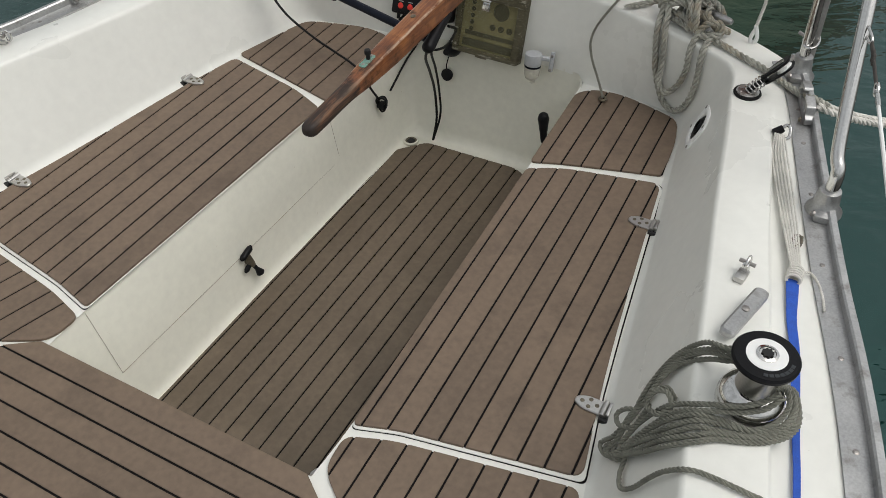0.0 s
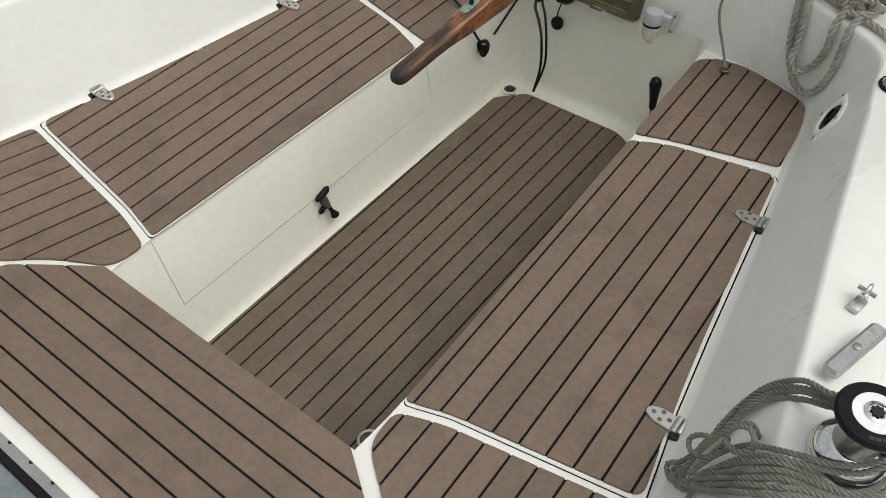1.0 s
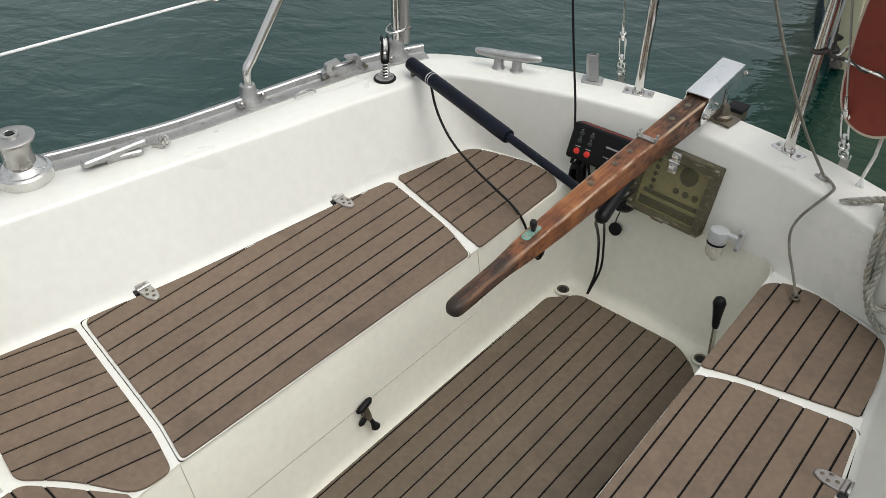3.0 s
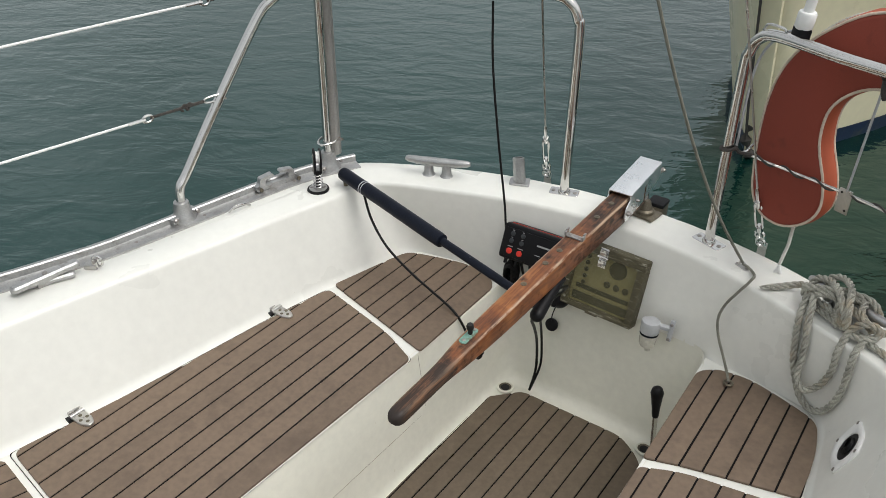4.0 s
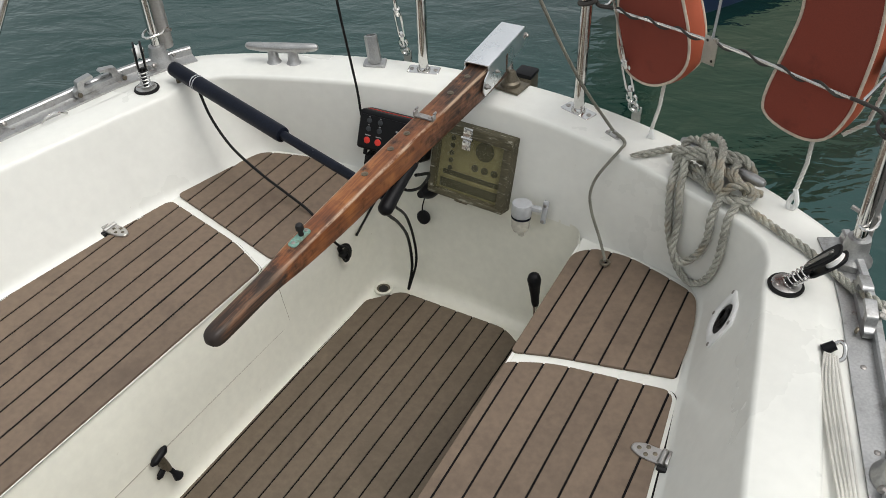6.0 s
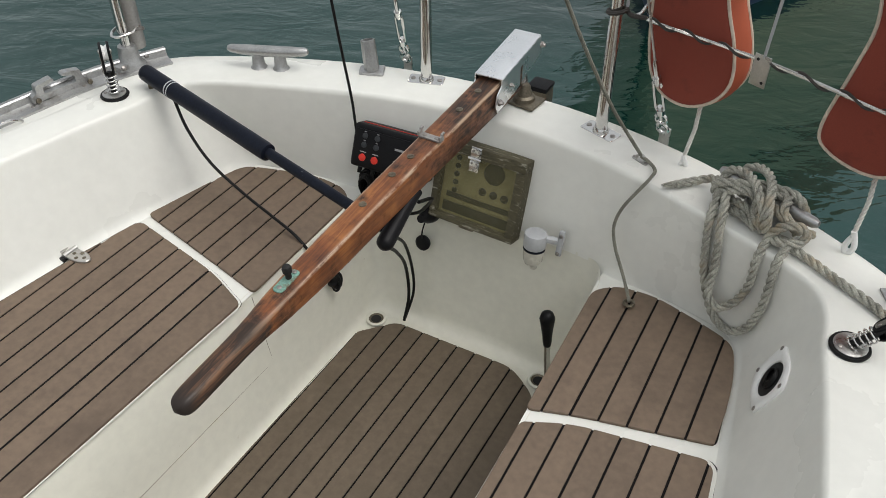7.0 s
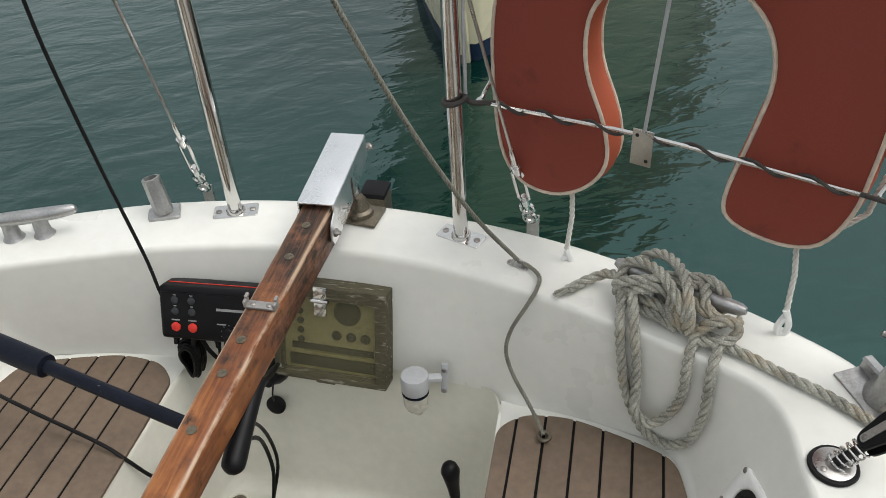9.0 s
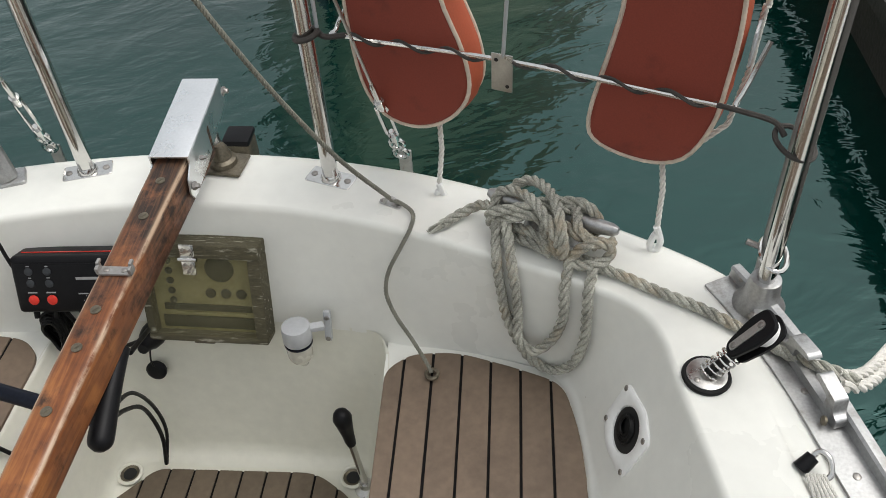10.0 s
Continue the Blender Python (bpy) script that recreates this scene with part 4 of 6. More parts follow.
# ---- autopilot control box ----
def control_box():
    c = Vector((-.205, .804, .455))
    up = Vector((.03, .45, 1)).normalized()
    right = Vector((1, .06, 0)).normalized()
    nrm = right.cross(up)
    nrm = nrm if nrm.y < 0 else -nrm
    m = axis_frame(c, nrm, right)
    ob = thing("control_box", c, "black plastic autopilot control unit with red buttons on the aft wall", "control box")
    w, h, d = .180, .096, .055
    part("case", block((w, h, d), m @ Matrix.Translation((0, 0, -d / 2)), .009, 3), BLACK, ob)
    part("front_panel", block((w - .016, h - .018, .002), m @ Matrix.Translation((0, -.002, .0002)), .0008), BLACK, ob)
    part("tab", block((.050, .020, .034), m @ Matrix.Translation((.045, -h / 2 - .006, -.020)), .007), BLACK, ob)
    part("red_line", block((w - .022, .0014, .0018), m @ Matrix.Translation((0, h / 2 + .0004, -.022)), 0), RED, ob, "red trim line")
    for x in (-.060, -.030):
        for y in (.024, .004):
            part("grey_button", turned([(.0066, 0), (.0066, .0015), (.005, .0024)], m @ Matrix.Translation((x, y, .001)), 18), GREYB, ob)
        part("red_button", turned([(.0082, 0), (.0082, .002), (.0066, .003)], m @ Matrix.Translation((x, -.024, .001)), 20), RED, ob)
        part("print_bar", block((.015, .0022, .0004), m @ Matrix.Translation((x, -.0115, .0014)), 0), PRINT, ob)
        for y in (.033, .0135):
            part("print_bar", block((.005, .0016, .0004), m @ Matrix.Translation((x, y, .0014)), 0), PRINT, ob)
    part("print_bar", block((.052, .0045, .0004), m @ Matrix.Translation((.040, .012, .0014)), 0), PRINT, ob)
    part("print_bar", block((.016, .0020, .0004), m @ Matrix.Translation((.022, -.014, .0014)), 0), PRINT, ob)
    part("knob", turned([(.011, 0), (.011, .006), (.009, .008)], m @ Matrix.Translation((.036, -.030, .001)), 18), BLACK, ob)
    for i in range(7):
        a = radians(200 - i * 36)
        part("tick", block((.0014, .0014, .0004), m @ Matrix.Translation((.036 + .0155 * math.cos(a), -.030 + .0155 * math.sin(a), .0014)), 0), PRINT, ob)
    for x in (-.072, -.040, .005):
        part("cable_gland", pipe([m @ Vector((x, -h / 2 + .002, -.02)), m @ Vector((x, -h / 2 - .016, -.018))], [.006, .0045], 10), RUBBER, ob)


control_box()


# ---- autopilot ram between coaming and tiller ----
def ram():
    ob = thing("autopilot_ram", (-.729, .66, .545), "scuffed dark blue sleeved autopilot ram from the coaming to the tiller", "autopilot ram")
    a, b, c = Vector((-.735, .662, .574)), Vector((-.330, .577, .548)), Vector((-.010, .508, .532))
    d = (b - a).normalized()
    part("sleeve", pipe([a, a + d * .004, a + d * .012, b - d * .012, b - d * .002, b], [.014, .0175, .0185, .0185, .0175, .012], 20), NAVY, ob)
    part("sleeve_ring", pipe([a + d * .095, a + d * .098], .0192, 20), GREYP, ob)
    part("sleeve_ring", pipe([a + d * .104, a + d * .106], .0192, 20), GREYP, ob)
    part("rod", pipe([b - d * .01, c], .0105, 16), NAVY, ob)
    part("socket_pin", pipe([(-.722, .659, .566), (-.722, .659, .535)], .006, 10), TARN, ob)
    part("end_grip", pipe(smooth([(-.008, .60, .560), (-.006, .56, .552), (-.004, .52, .540), (-.002, .485, .528), (0, .470, .523)], 4), [.011, .011, .0115, .012, .0125, .013, .0135, .014, .0145, .015, .0155, .016, .016, .0155, .014, .011, .006], 16), BLACK, ob, "black rounded ram end under the tiller")


ram()


def cable(name, pts, r, label, material=None, n=8):
    return single(name, pipe(smooth(pts, n), r, 8), material or RUBBER, label, "cable", "black cables")


cable("ram_cable", [(-.648, .648, .550), (-.615, .638, .48), (-.555, .628, .418), (-.47, .622, .372), (-.39, .613, .347), (-.325, .602, .332), (-.288, .596, .312), (-.268, .61, .255), (-.262, .638, .205)], .0034, "thin black cable hanging from the ram across the bench")


def cable_coil(at, r, turns, label, tall=1.0):
    ob = thing("cable_coil", at, label, "cable", "black cables")
    a = Vector(at)
    rnd = random.Random(int(abs(a.x) * 1000))
    for i in range(turns):
        k = rnd.uniform(.8, 1.15)
        ph = rnd.uniform(-.4, .4)
        loop = [a + Vector((r * k * math.cos(t) * .7 + rnd.uniform(-.001, .001), -.006 - .0035 * i + .004 * math.sin(2 * t + ph), r * k * tall * math.sin(t))) for t in [2 * math.pi * j / 14 for j in range(14)]]
        part("turn", pipe(smooth(loop, 3, True), .0030, 7, True), RUBBER, ob)
    part("tie", block((r * 1.0, .030, r * .55), Matrix.Translation(a + Vector((0, -.012, -r * .2))), .005), RUBBER, ob, "black cable tie knot")


cable_coil((-.258, .655, .190), .022, 4, "small coil of black cable tied off against the footwell side")
cable_coil((-.262, .826, .350), .021, 11, "tied bundle of black cable below the control box", 2.0)
cable("control_cable", [(-.232, .800, .408), (-.222, .80, .37), (-.20, .805, .33), (-.17, .80, .31), (-.12, .79, .34), (-.06, .74, .43), (-.03, .64, .50)], .0038, "black cable from the control box to the ram")
cable("control_cable", [(-.205, .800, .406), (-.21, .81, .36), (-.235, .82, .30), (-.262, .80, .25), (-.262, .70, .20)], .0032, "black cable looping down from the control box")
cable("hanging_cable", [(-.012, .50, .515), (-.055, .56, .44), (-.10, .66, .33), (-.135, .745, .21), (-.142, .765, .10), (-.150, .752, .022)], .0038, "black cable hanging down to the cockpit sole")
cable("hanging_cable", [(-.010, .52, .515), (-.06, .60, .43), (-.105, .70, .32), (-.128, .76, .20), (-.132, .77, .11), (-.152, .757, .018)], .0034, "black cable hanging down to the cockpit sole")
cable("aerial_cable", [(-.402, .882, 1.055), (-.388, .870, .90), (-.350, .850, .71), (-.312, .832, .55), (-.296, .818, .49), (-.290, .818, .43)], .0030, "thin black cable from the aerial down to the control box")


def wall_socket():
    ob = thing("wall_socket", (-.118, .838, .30), "black plug socket on the aft wall with a hanging round cap", "socket")
    m = axis_frame((-.118, .842, .305), (0, -1, .3))
    part("body", turned([(.021, 0), (.022, .014), (.019, .030), (.012, .044), (.009, .058)], m, 20), BLACK, ob)
    part("tether", pipe(smooth([(-.124, .815, .292), (-.129, .81, .265), (-.131, .812, .243)], 5), .0018, 6), RUBBER, ob)
    part("cap", turned([(.0175, 0), (.0185, .003), (.0185, .007), (.014, .010), (.012, .0105)], axis_frame((-.131, .820, .226), (0, -1, .3)), 24), BLACK, ob)


wall_socket()


def strainer():
    ob = thing("water_strainer", (.150, .80, .31), "small grey-topped translucent strainer bracketed to the aft wall", "strainer")
    m = axis_frame((.150, .790, .312), (0, .10, 1))
    part("cap", turned([(.0225, .040), (.0238, .043), (.0238, .066), (.0225, .072), (.016, .0735)], m, 26), GREYP, ob)
    part("blue_ring", turned([(.0230, .0345), (.0234, .036), (.0230, .0380)], m, 26), NAVY, ob, "thin blue seal ring")
    part("bowl", turned([(.012, -.004), (.017, 0), (.0205, .008), (.0222, .034)], m, 26), CLEARP, ob, "milky stained bowl")
    part("nozzle", turned([(.007, -.016), (.008, -.002)], m @ Matrix.Translation((.004, 0, 0)), 14), CLEARP, ob)
    part("arm", block((.030, .014, .010), pose(.178, .806, .372, 0, 14, 28), .002), GREYP, ob)
    plate = part("wall_plate", block((.012, .010, .056), pose(.193, .828, .352, -16, 0, 0), .0025), GREYP, ob)
    for dz in (-.020, .018):
        screw_head((.193, .822 + dz * .3, .352 + dz), (0, -1, .3), .0042, parent=plate)


strainer()


def gear_lever():
    ob = thing("gear_lever", (.243, .745, .0), "black-gripped engine lever rising from the corner of the footwell", "lever")
    a, b, c = Vector((.233, .735, .012)), Vector((.2235, .730, .165)), Vector((.2175, .728, .252))
    part("shaft", pipe([a, b], .0065, 12), STEEL, ob)
    d = (c - b).normalized()
    part("grip", pipe([b - d * .010, b, b + d * .02, b + d * .055, c - d * .018, c - d * .006, c], [.008, .0095, .0105, .0145, .0165, .013, .006], 18), BLACK, ob)
    part("boot", turned([(.022, 0), (.022, .003), (.012, .010), (.010, .020)], axis_frame((.233, .735, .001), (0, 0, 1)), 18), DULL, ob)


gear_lever()


def floor_drain(x, y):
    ob = thing("floor_drain", (x, y, 0), "round tarnished drain with white lip in the footwell corner", "drain", "cockpit drains")
    m = axis_frame((x, y, .0055), (0, 0, 1))
    part("hole", turned([(.0205, 0), (.0205, .0030), (.0165, .0022), (.0150, .0012), (.002, .0012)], m, 24), TARN, ob, "tarnished brown drain cup")
    part("opening", turned([(.0125, 0), (.0125, .0006)], m @ Matrix.Translation((0, 0, .0015)), 20), DARKHOLE, ob, "dark opening")
    loop = [m @ Vector((.0215 * math.cos(t), .0215 * math.sin(t), .003)) for t in [2 * math.pi * i / 24 for i in range(24)]]
    part("lip", pipe(loop, .0035, 8, True), GEL_OLD, ob)


floor_drain(-.220, .735)
floor_drain(.206, .752)


def sole_ring():
    ob = thing("lifting_ring", (.205, -.47, .008), "steel lifting ring on the cockpit sole", "ring")
    loop = [(.205 + .022 * math.cos(t), -.395 + .022 * math.sin(t), .012) for t in [2 * math.pi * i / 22 for i in range(22)]]
    part("ring", pipe(loop, .004, 8, True), DULL, ob)
    part("base", block((.016, .03, .006), pose(.205, -.415, .010), .002), DULL, ob)


sole_ring()


def locker_latch():
    ob = thing("locker_latch", (-.280, -.006, .10), "dark green-black locker turnbuckle on the footwell side", "latch")
    m = axis_frame((-.2775, -.010, .102), Vector((1, 0, .22)), (0, 0, 1))
    part("back_plate", turned([(.013, 0), (.013, .004), (.009, .006)], m, 18), BRONZE, ob, "greenish back plate")
    part("stem", pipe([m @ Vector((0, 0, .002)), m @ Vector((.004, 0, .024))], .007, 12), TARN, ob)
    part("cap_bar", pipe([m @ Vector((.022, .021, .016)), m @ Vector((.026, .014, .020)), m @ Vector((.034, -.014, .022)), m @ Vector((.036, -.022, .020))], [.004, .0085, .0085, .004], 12), BLACK, ob)
    part("neck", pipe([m @ Vector((.028, .0, .020)), m @ Vector((.002, .0, .022)), m @ Vector((-.012, -.004, .022))], [.007, .010, .007], 12), TARN, ob)
    part("wing", pipe([m @ Vector((-.002, .002, .020)), m @ Vector((-.012, .018, .018)), m @ Vector((-.016, .024, .016))], [.006, .007, .003], 10), BLACK, ob)
    part("bell", pipe([m @ Vector((-.010, -.004, .022)), m @ Vector((-.026, -.008, .024)), m @ Vector((-.042, -.012, .026)), m @ Vector((-.044, -.0125, .026))], [.0055, .0055, .0115, .010], 14), BLACK, ob)


locker_latch()


def panel_seams():
    xs = lambda y, z: -(np.interp(y, [-.53, -.42, 0, .42], [.312, .316, .303, .294]) * ((z - .034) / .271) + .258 * (1 - (z - .034) / .271)) + .0009
    front = [(xs(-.43, z), -.432, z) for z in (.305, .25, .19, .128)]
    base = [(xs(y, .128), y, .128) for y in (-.432, -.25, 0, .2, .42)]
    aft = [(xs(.42, z), .425, z) for z in (.128, .2, .25, .305)]
    for pts in (front, base, aft):
        single("panel_seam", pipe(pts, .00055, 6), SEAM, "hairline seam of the locker front in the footwell side", "seam", "panel seams")


panel_seams()


# ---- hinges on the locker lids ----
def lid_hinge(tip, side):
    """tip: the rounded end over the pad; the knuckle stands at the coaming."""
    x, y = tip
    z = z_seat(x) + .0102
    locker = LOCKERS[side]
    m = Matrix.Translation((x, y, z)) @ Matrix.Diagonal((side, 1, 1, 1))
    leaf = rounded([(0, -.006, .005), (.018, -.0155, .01), (.050, -.0155, .002), (.050, .0155, .002), (.018, .0155, .01), (0, .006, .005)], .004, 4)
    ob = part("hinge", prism(leaf, .0060, m, .0018), DULL, locker, "cast stainless strap hinge")
    part("knuckle", pipe([m @ Vector((.055, -.0165, .004)), m @ Vector((.055, .0165, .004))], .0058, 12), DULL, ob)
    part("upright_leaf", block((.006, .030, .020), m @ Matrix.Translation((.064, 0, .002)), .002), DULL, ob)
    # solid near-black block paints the shade in the recess behind the leaf
    part("shadow_gap", block((.018, .040, .012), m @ Matrix.Translation((.060, -.003, -.004)), .001), DARKHOLE, ob, "near-black block for the shade in the recess under the knuckle")
    for dx, dy in ((.013, 0), (.027, -.008), (.027, .008), (.041, 0)):
        screw_head(m @ Vector((dx, dy, .0056)), (0, 0, 1), .0042, .0014, parent=ob, material=TARN)


for side, tip in ((1, (.592, .319)), (1, (.668, -.193)), (-1, (-.620, .318)), (-1, (-.696, -.215))):
    lid_hinge(tip, side)


# ---- deck hardware ----
def horn_cleat(a, b, label):
    a, b = Vector(a), Vector(b)
    c, d = (a + b) / 2, (b - a).normalized()
    ob = thing("horn_cleat", (c.x, c.y, z_deck(c.y)), label, "cleat", "stern cleats")
    P = [a, a.lerp(b, .04), a.lerp(b, .2), a.lerp(b, .5), a.lerp(b, .8), a.lerp(b, .96), b]
    P = [p + Vector((0, 0, z)) for p, z in zip(P, (.004, .003, .001, 0, .001, .003, .004))]
    part("horn_bar", pipe(P, [.0055, .0095, .0120, .0130, .0120, .0095, .0055], 14), ALU, ob)
    for s in (-1, 1):
        p = c + d * .026 * s
        part("leg", pipe([(p.x, p.y, z_deck(c.y)), (p.x, p.y, z_deck(c.y) + .006), (p.x, p.y, c.z)], [.019, .0145, .0115], 14), ALU, ob)


horn_cleat((-.641, .826, .578), (-.466, .893, .582), "grey cast aluminium horn cleat on the quarter")
horn_cleat((.640, .822, .580), (.455, .898, .583), "grey cast aluminium horn cleat wrapped in mooring rope")


def rod_socket():
    ob = thing("flag_socket", (-.345, .962, .541), "short grey aluminium flagstaff socket standing on the aft deck", "socket")
    m = axis_frame((-.342, .958, .541), (-.22, .16, 1))
    part("foot", prism(rounded([(-.030, -.018), (.026, -.022), (.026, .022), (-.030, .018)], .006), .006, pose(-.340, .958, .540, 0, 0, 25), .0015), ALU, ob)
    bm = bmesh.new()
    R = 8
    rings = []
    for r, z in ((.0175, .002), (.0165, .070), (.0125, .0705), (.0125, .020)):
        rings.append([bm.verts.new(m @ Vector((r * math.cos(2 * math.pi * j / R), r * math.sin(2 * math.pi * j / R), z))) for j in range(R)])
    for A, B in zip(rings, rings[1:]):
        for j in range(R):
            bm.faces.new((A[j], A[(j + 1) % R], B[(j + 1) % R], B[j]))
    bm.faces.new(rings[-1])
    part("sleeve", bm, ALU, ob)


rod_socket()


def standup_block(at, lean, label, across=None):
    a = Vector(at)
    ob = thing("standup_block", at, label, "pulley block", "stand-up blocks")
    m0 = axis_frame(at, (0, 0, 1)) @ Matrix.Diagonal((.86, .86, 1, 1))
    part("rubber_ring", turned([(.034, 0), (.0355, .003), (.034, .006), (.028, .0065)], m0, 28), RUBBER, ob)
    part("base", turned([(.029, .004), (.029, .0075), (.024, .009)], m0, 28), DULL, ob)
    for t in (40, 220):
        screw_head(a + Vector((.018 * math.cos(radians(t)), .018 * math.sin(radians(t)), .009)), (0, 0, 1), .0040, parent=ob)
    d = Vector(lean).normalized()
    m = axis_frame(a + Vector((0, 0, .008)), d, across or ((0, 1, 0) if abs(d.x) > .3 else (1, 0, 0))) @ Matrix.Diagonal((1.02, .95, 1.0, 1))
    coil = [m @ Vector((.0125 * math.cos(t), .0125 * math.sin(t), .044 * t / (2 * math.pi * 5))) for t in [2 * math.pi * i / 12 for i in range(61)]]
    part("spring", pipe(coil, .0016, 6), STEEL, ob)
    part("swivel", pipe([m @ Vector((0, 0, 0)), m @ Vector((0, 0, .048))], .006, 10), DARKHOLE, ob)
    cheek = rounded([(-.012, .040), (.012, .040), (.022, .085), (.018, .112), (-.018, .112), (-.022, .085)], .012, 5)
    for s in (-1, 1):
        part("cheek", prism(cheek, .005, m @ Matrix(((1, 0, 0, 0), (0, 0, s, s * .006), (0, 1, 0, 0), (0, 0, 0, 1))), .0018), BLACK, ob)
        strap = part("strap", prism(rounded([(-.006, .046), (.006, .046), (.006, .100), (-.006, .100)], .0055), .0014, m @ Matrix(((1, 0, 0, 0), (0, 0, s, s * .0112), (0, 1, 0, 0), (0, 0, 0, 1)))), DULL, ob, "steel side strap")
        for zz in (.052, .094):
            screw_head(m @ Vector((0, s * .0126, zz)), m.to_3x3() @ Vector((0, s, 0)), .0040, parent=strap)
    part("sheave", turned([(.018, -.0055), (.0145, 0), (.018, .0055)], m @ Matrix.Translation((0, 0, .090)) @ pose(0, 0, 0, 90, 0, 0), 22), WHITEP, ob, "white sheave")


standup_block((.737, .606, .5405), (.62, .12, .78), "black sheet block leaning on its spring on the coaming")
standup_block((-.765, .595, .5405), (.0, .06, 1), "black sheet block standing on its spring on the coaming", (-.78, .62, 0))


def winch(at, top_disc, label):
    ob = thing("winch", at, label, "winch", "sheet winches")
    m = axis_frame(at, (0, 0, 1)) @ Matrix.Diagonal((.93, .93, .93, 1) if top_disc else (1.08, 1.08, .93, 1))
    if not top_disc:
        part("plinth", turned([(.054, 0), (.0555, .003), (.0555, .026), (.052, .030), (.046, .032)], m, 40), STEEL, ob, "polished round plinth")
    part("base", turned([(.051, 0), (.052, .004), (.052, .016), (.0505, .018), (.0505, .021), (.051, .023), (.047, .033), (.037, .042), (.031, .047)], m, 40), STEEL, ob, "polished flared base")
    part("drum", turned([(.031, .045), (.0295, .058), (.0290, .080), (.0305, .100), (.036, .108)], m, 36), DULL, ob, "rough grey drum")
    if top_disc:
        disc = part("top_disc", turned([(.046, .108), (.0495, .110), (.0500, .115), (.047, .119), (.024, .1205)], m, 44), BLACK, ob, "black plastic top disc")
        for i in range(7):
            a = radians(-125 + i * 12)
            part("print_bar", block((.0065, .0055, .0006), m @ Matrix.Translation((.039 * math.cos(a), .039 * math.sin(a), .1198)) @ pose(0, 0, 0, 0, 0, math.degrees(a) + 90), 0), GREYB, disc)
        part("white_ring", turned([(.0305, .119), (.0305, .1210), (.022, .1218)], m, 36), WHITEP, ob, "white centre ring")
    else:
        part("top_flange", turned([(.036, .107), (.0445, .109), (.0450, .114), (.041, .117), (.026, .118)], m, 40), DULL, ob, "steel top flange")
    part("hub", turned([(.0165, .118), (.0165, .1235), (.0125, .125), (.0115, .123)], m, 28), STEEL, ob)
    star = [((.0098 if i % 2 else .0070) * math.cos(math.pi * i / 8), (.0098 if i % 2 else .0070) * math.sin(math.pi * i / 8)) for i in range(16)]
    part("handle_socket", prism(star, .0012, m @ Matrix.Translation((0, 0, .1242))), DARKHOLE, ob, "dark star-shaped socket")
    return ob


winch((.936, -.248, z_deck(-.248)), True, "sheet winch with black top disc and wrapped rope")
winch((-1.000, -.288, z_deck(-.288)), False, "bare stainless sheet winch on the coaming")


def jam_cleat(at, turn, label, jaw=False):
    ob = thing("jam_cleat", at, label, "cleat", "sheet cleats")
    m = Matrix.Translation(at) @ pose(0, 0, 0, 0, 0, turn)
    h = .078 if jaw else .062
    body = prism(rounded([(-h, -.0125), (h, -.0125), (h, .0125), (-h, .0125)], .012, 6), .013, m @ Matrix.Translation((0, 0, .016)), .004)
    part("horn_bar", body, ALU, ob)
    part("foot", block((.050, .018, .020), m @ Matrix.Translation((0, 0, .010)), .004), ALU, ob)
    if jaw:
        mj = m @ pose(0, .004, 0, 0, 0, -17)
        low = part("lower_jaw", prism(rounded([(-.076, -.012), (.062, -.012), (.062, .012), (-.076, .012)], .010, 6), .011, mj @ Matrix.Translation((0, 0, .003)), .004), ALU, ob)
        part("groove", block((.044, .015, .002), mj @ Matrix.Translation((-.046, 0, .0140)), .0008), DARKHOLE, low, "dark toothed groove")
    part("fixing", turned([(.0062, 0), (.0062, .002), (.003, .003)], m @ Matrix.Translation((0, 0, .0288)), 14), SCREW, ob)


jam_cleat((.889, -.088, z_deck(-.085)), 75, "brushed aluminium sheet cleat beside the winch")
jam_cleat((-.926, -.112, z_deck(-.105)), 84, "brushed aluminium jam cleat beside the bare winch", True)


def deck_eye(at, turn, label):
    ob = thing("deck_shackle", at, label, "shackle", "deck shackles")
    m = Matrix.Translation(at) @ pose(0, 0, 0, 0, 0, turn)
    part("base", block((.030, .018, .012), m @ Matrix.Translation((0, 0, .006)), .003), DULL, ob)
    part("lug", block((.016, .012, .022), m @ Matrix.Translation((.012, 0, .016)), .004), STEEL, ob)
    loop = [m @ Vector((.018 + .012 * math.cos(t), .0, .020 + .014 * math.sin(t))) for t in [2 * math.pi * i / 16 for i in range(16)]]
    part("bow", pipe(loop, .003, 8, True), STEEL, ob)
    part("pin", pipe([m @ Vector((.016, -.014, .024)), m @ Vector((.016, .014, .024))], .0035, 10), SCREW, ob)


deck_eye((.864, .010, z_deck(0)), 80, "small stainless shackle on a deck eye on the coaming")
deck_eye((-.905, -.014, z_deck(-.014)), 30, "small stainless shackle on a deck eye beside the cleat")


def padeye():
    ob = thing("padeye", (.302, .918, .541), "small steel eye with a grey line tied to the aft deck", "deck eye")
    part("base", prism(rounded([(-.019, -.006), (.019, -.006), (.019, .006), (-.019, .006)], .005), .002, pose(.302, .918, .5405, 0, 0, -25), .0006), DULL, ob)
    part("eye", pipe([(.302 + .009 * math.cos(t), .918, .544 + .010 * math.sin(t)) for t in [math.pi * i / 10 for i in range(11)]], .0028, 8), DULL, ob)
    for s in (-1, 1):
        screw_head((.302 + .015 * s * .9, .918 - .015 * s * .42, .5425), (0, 0, 1), .004, parent=ob)


padeye()


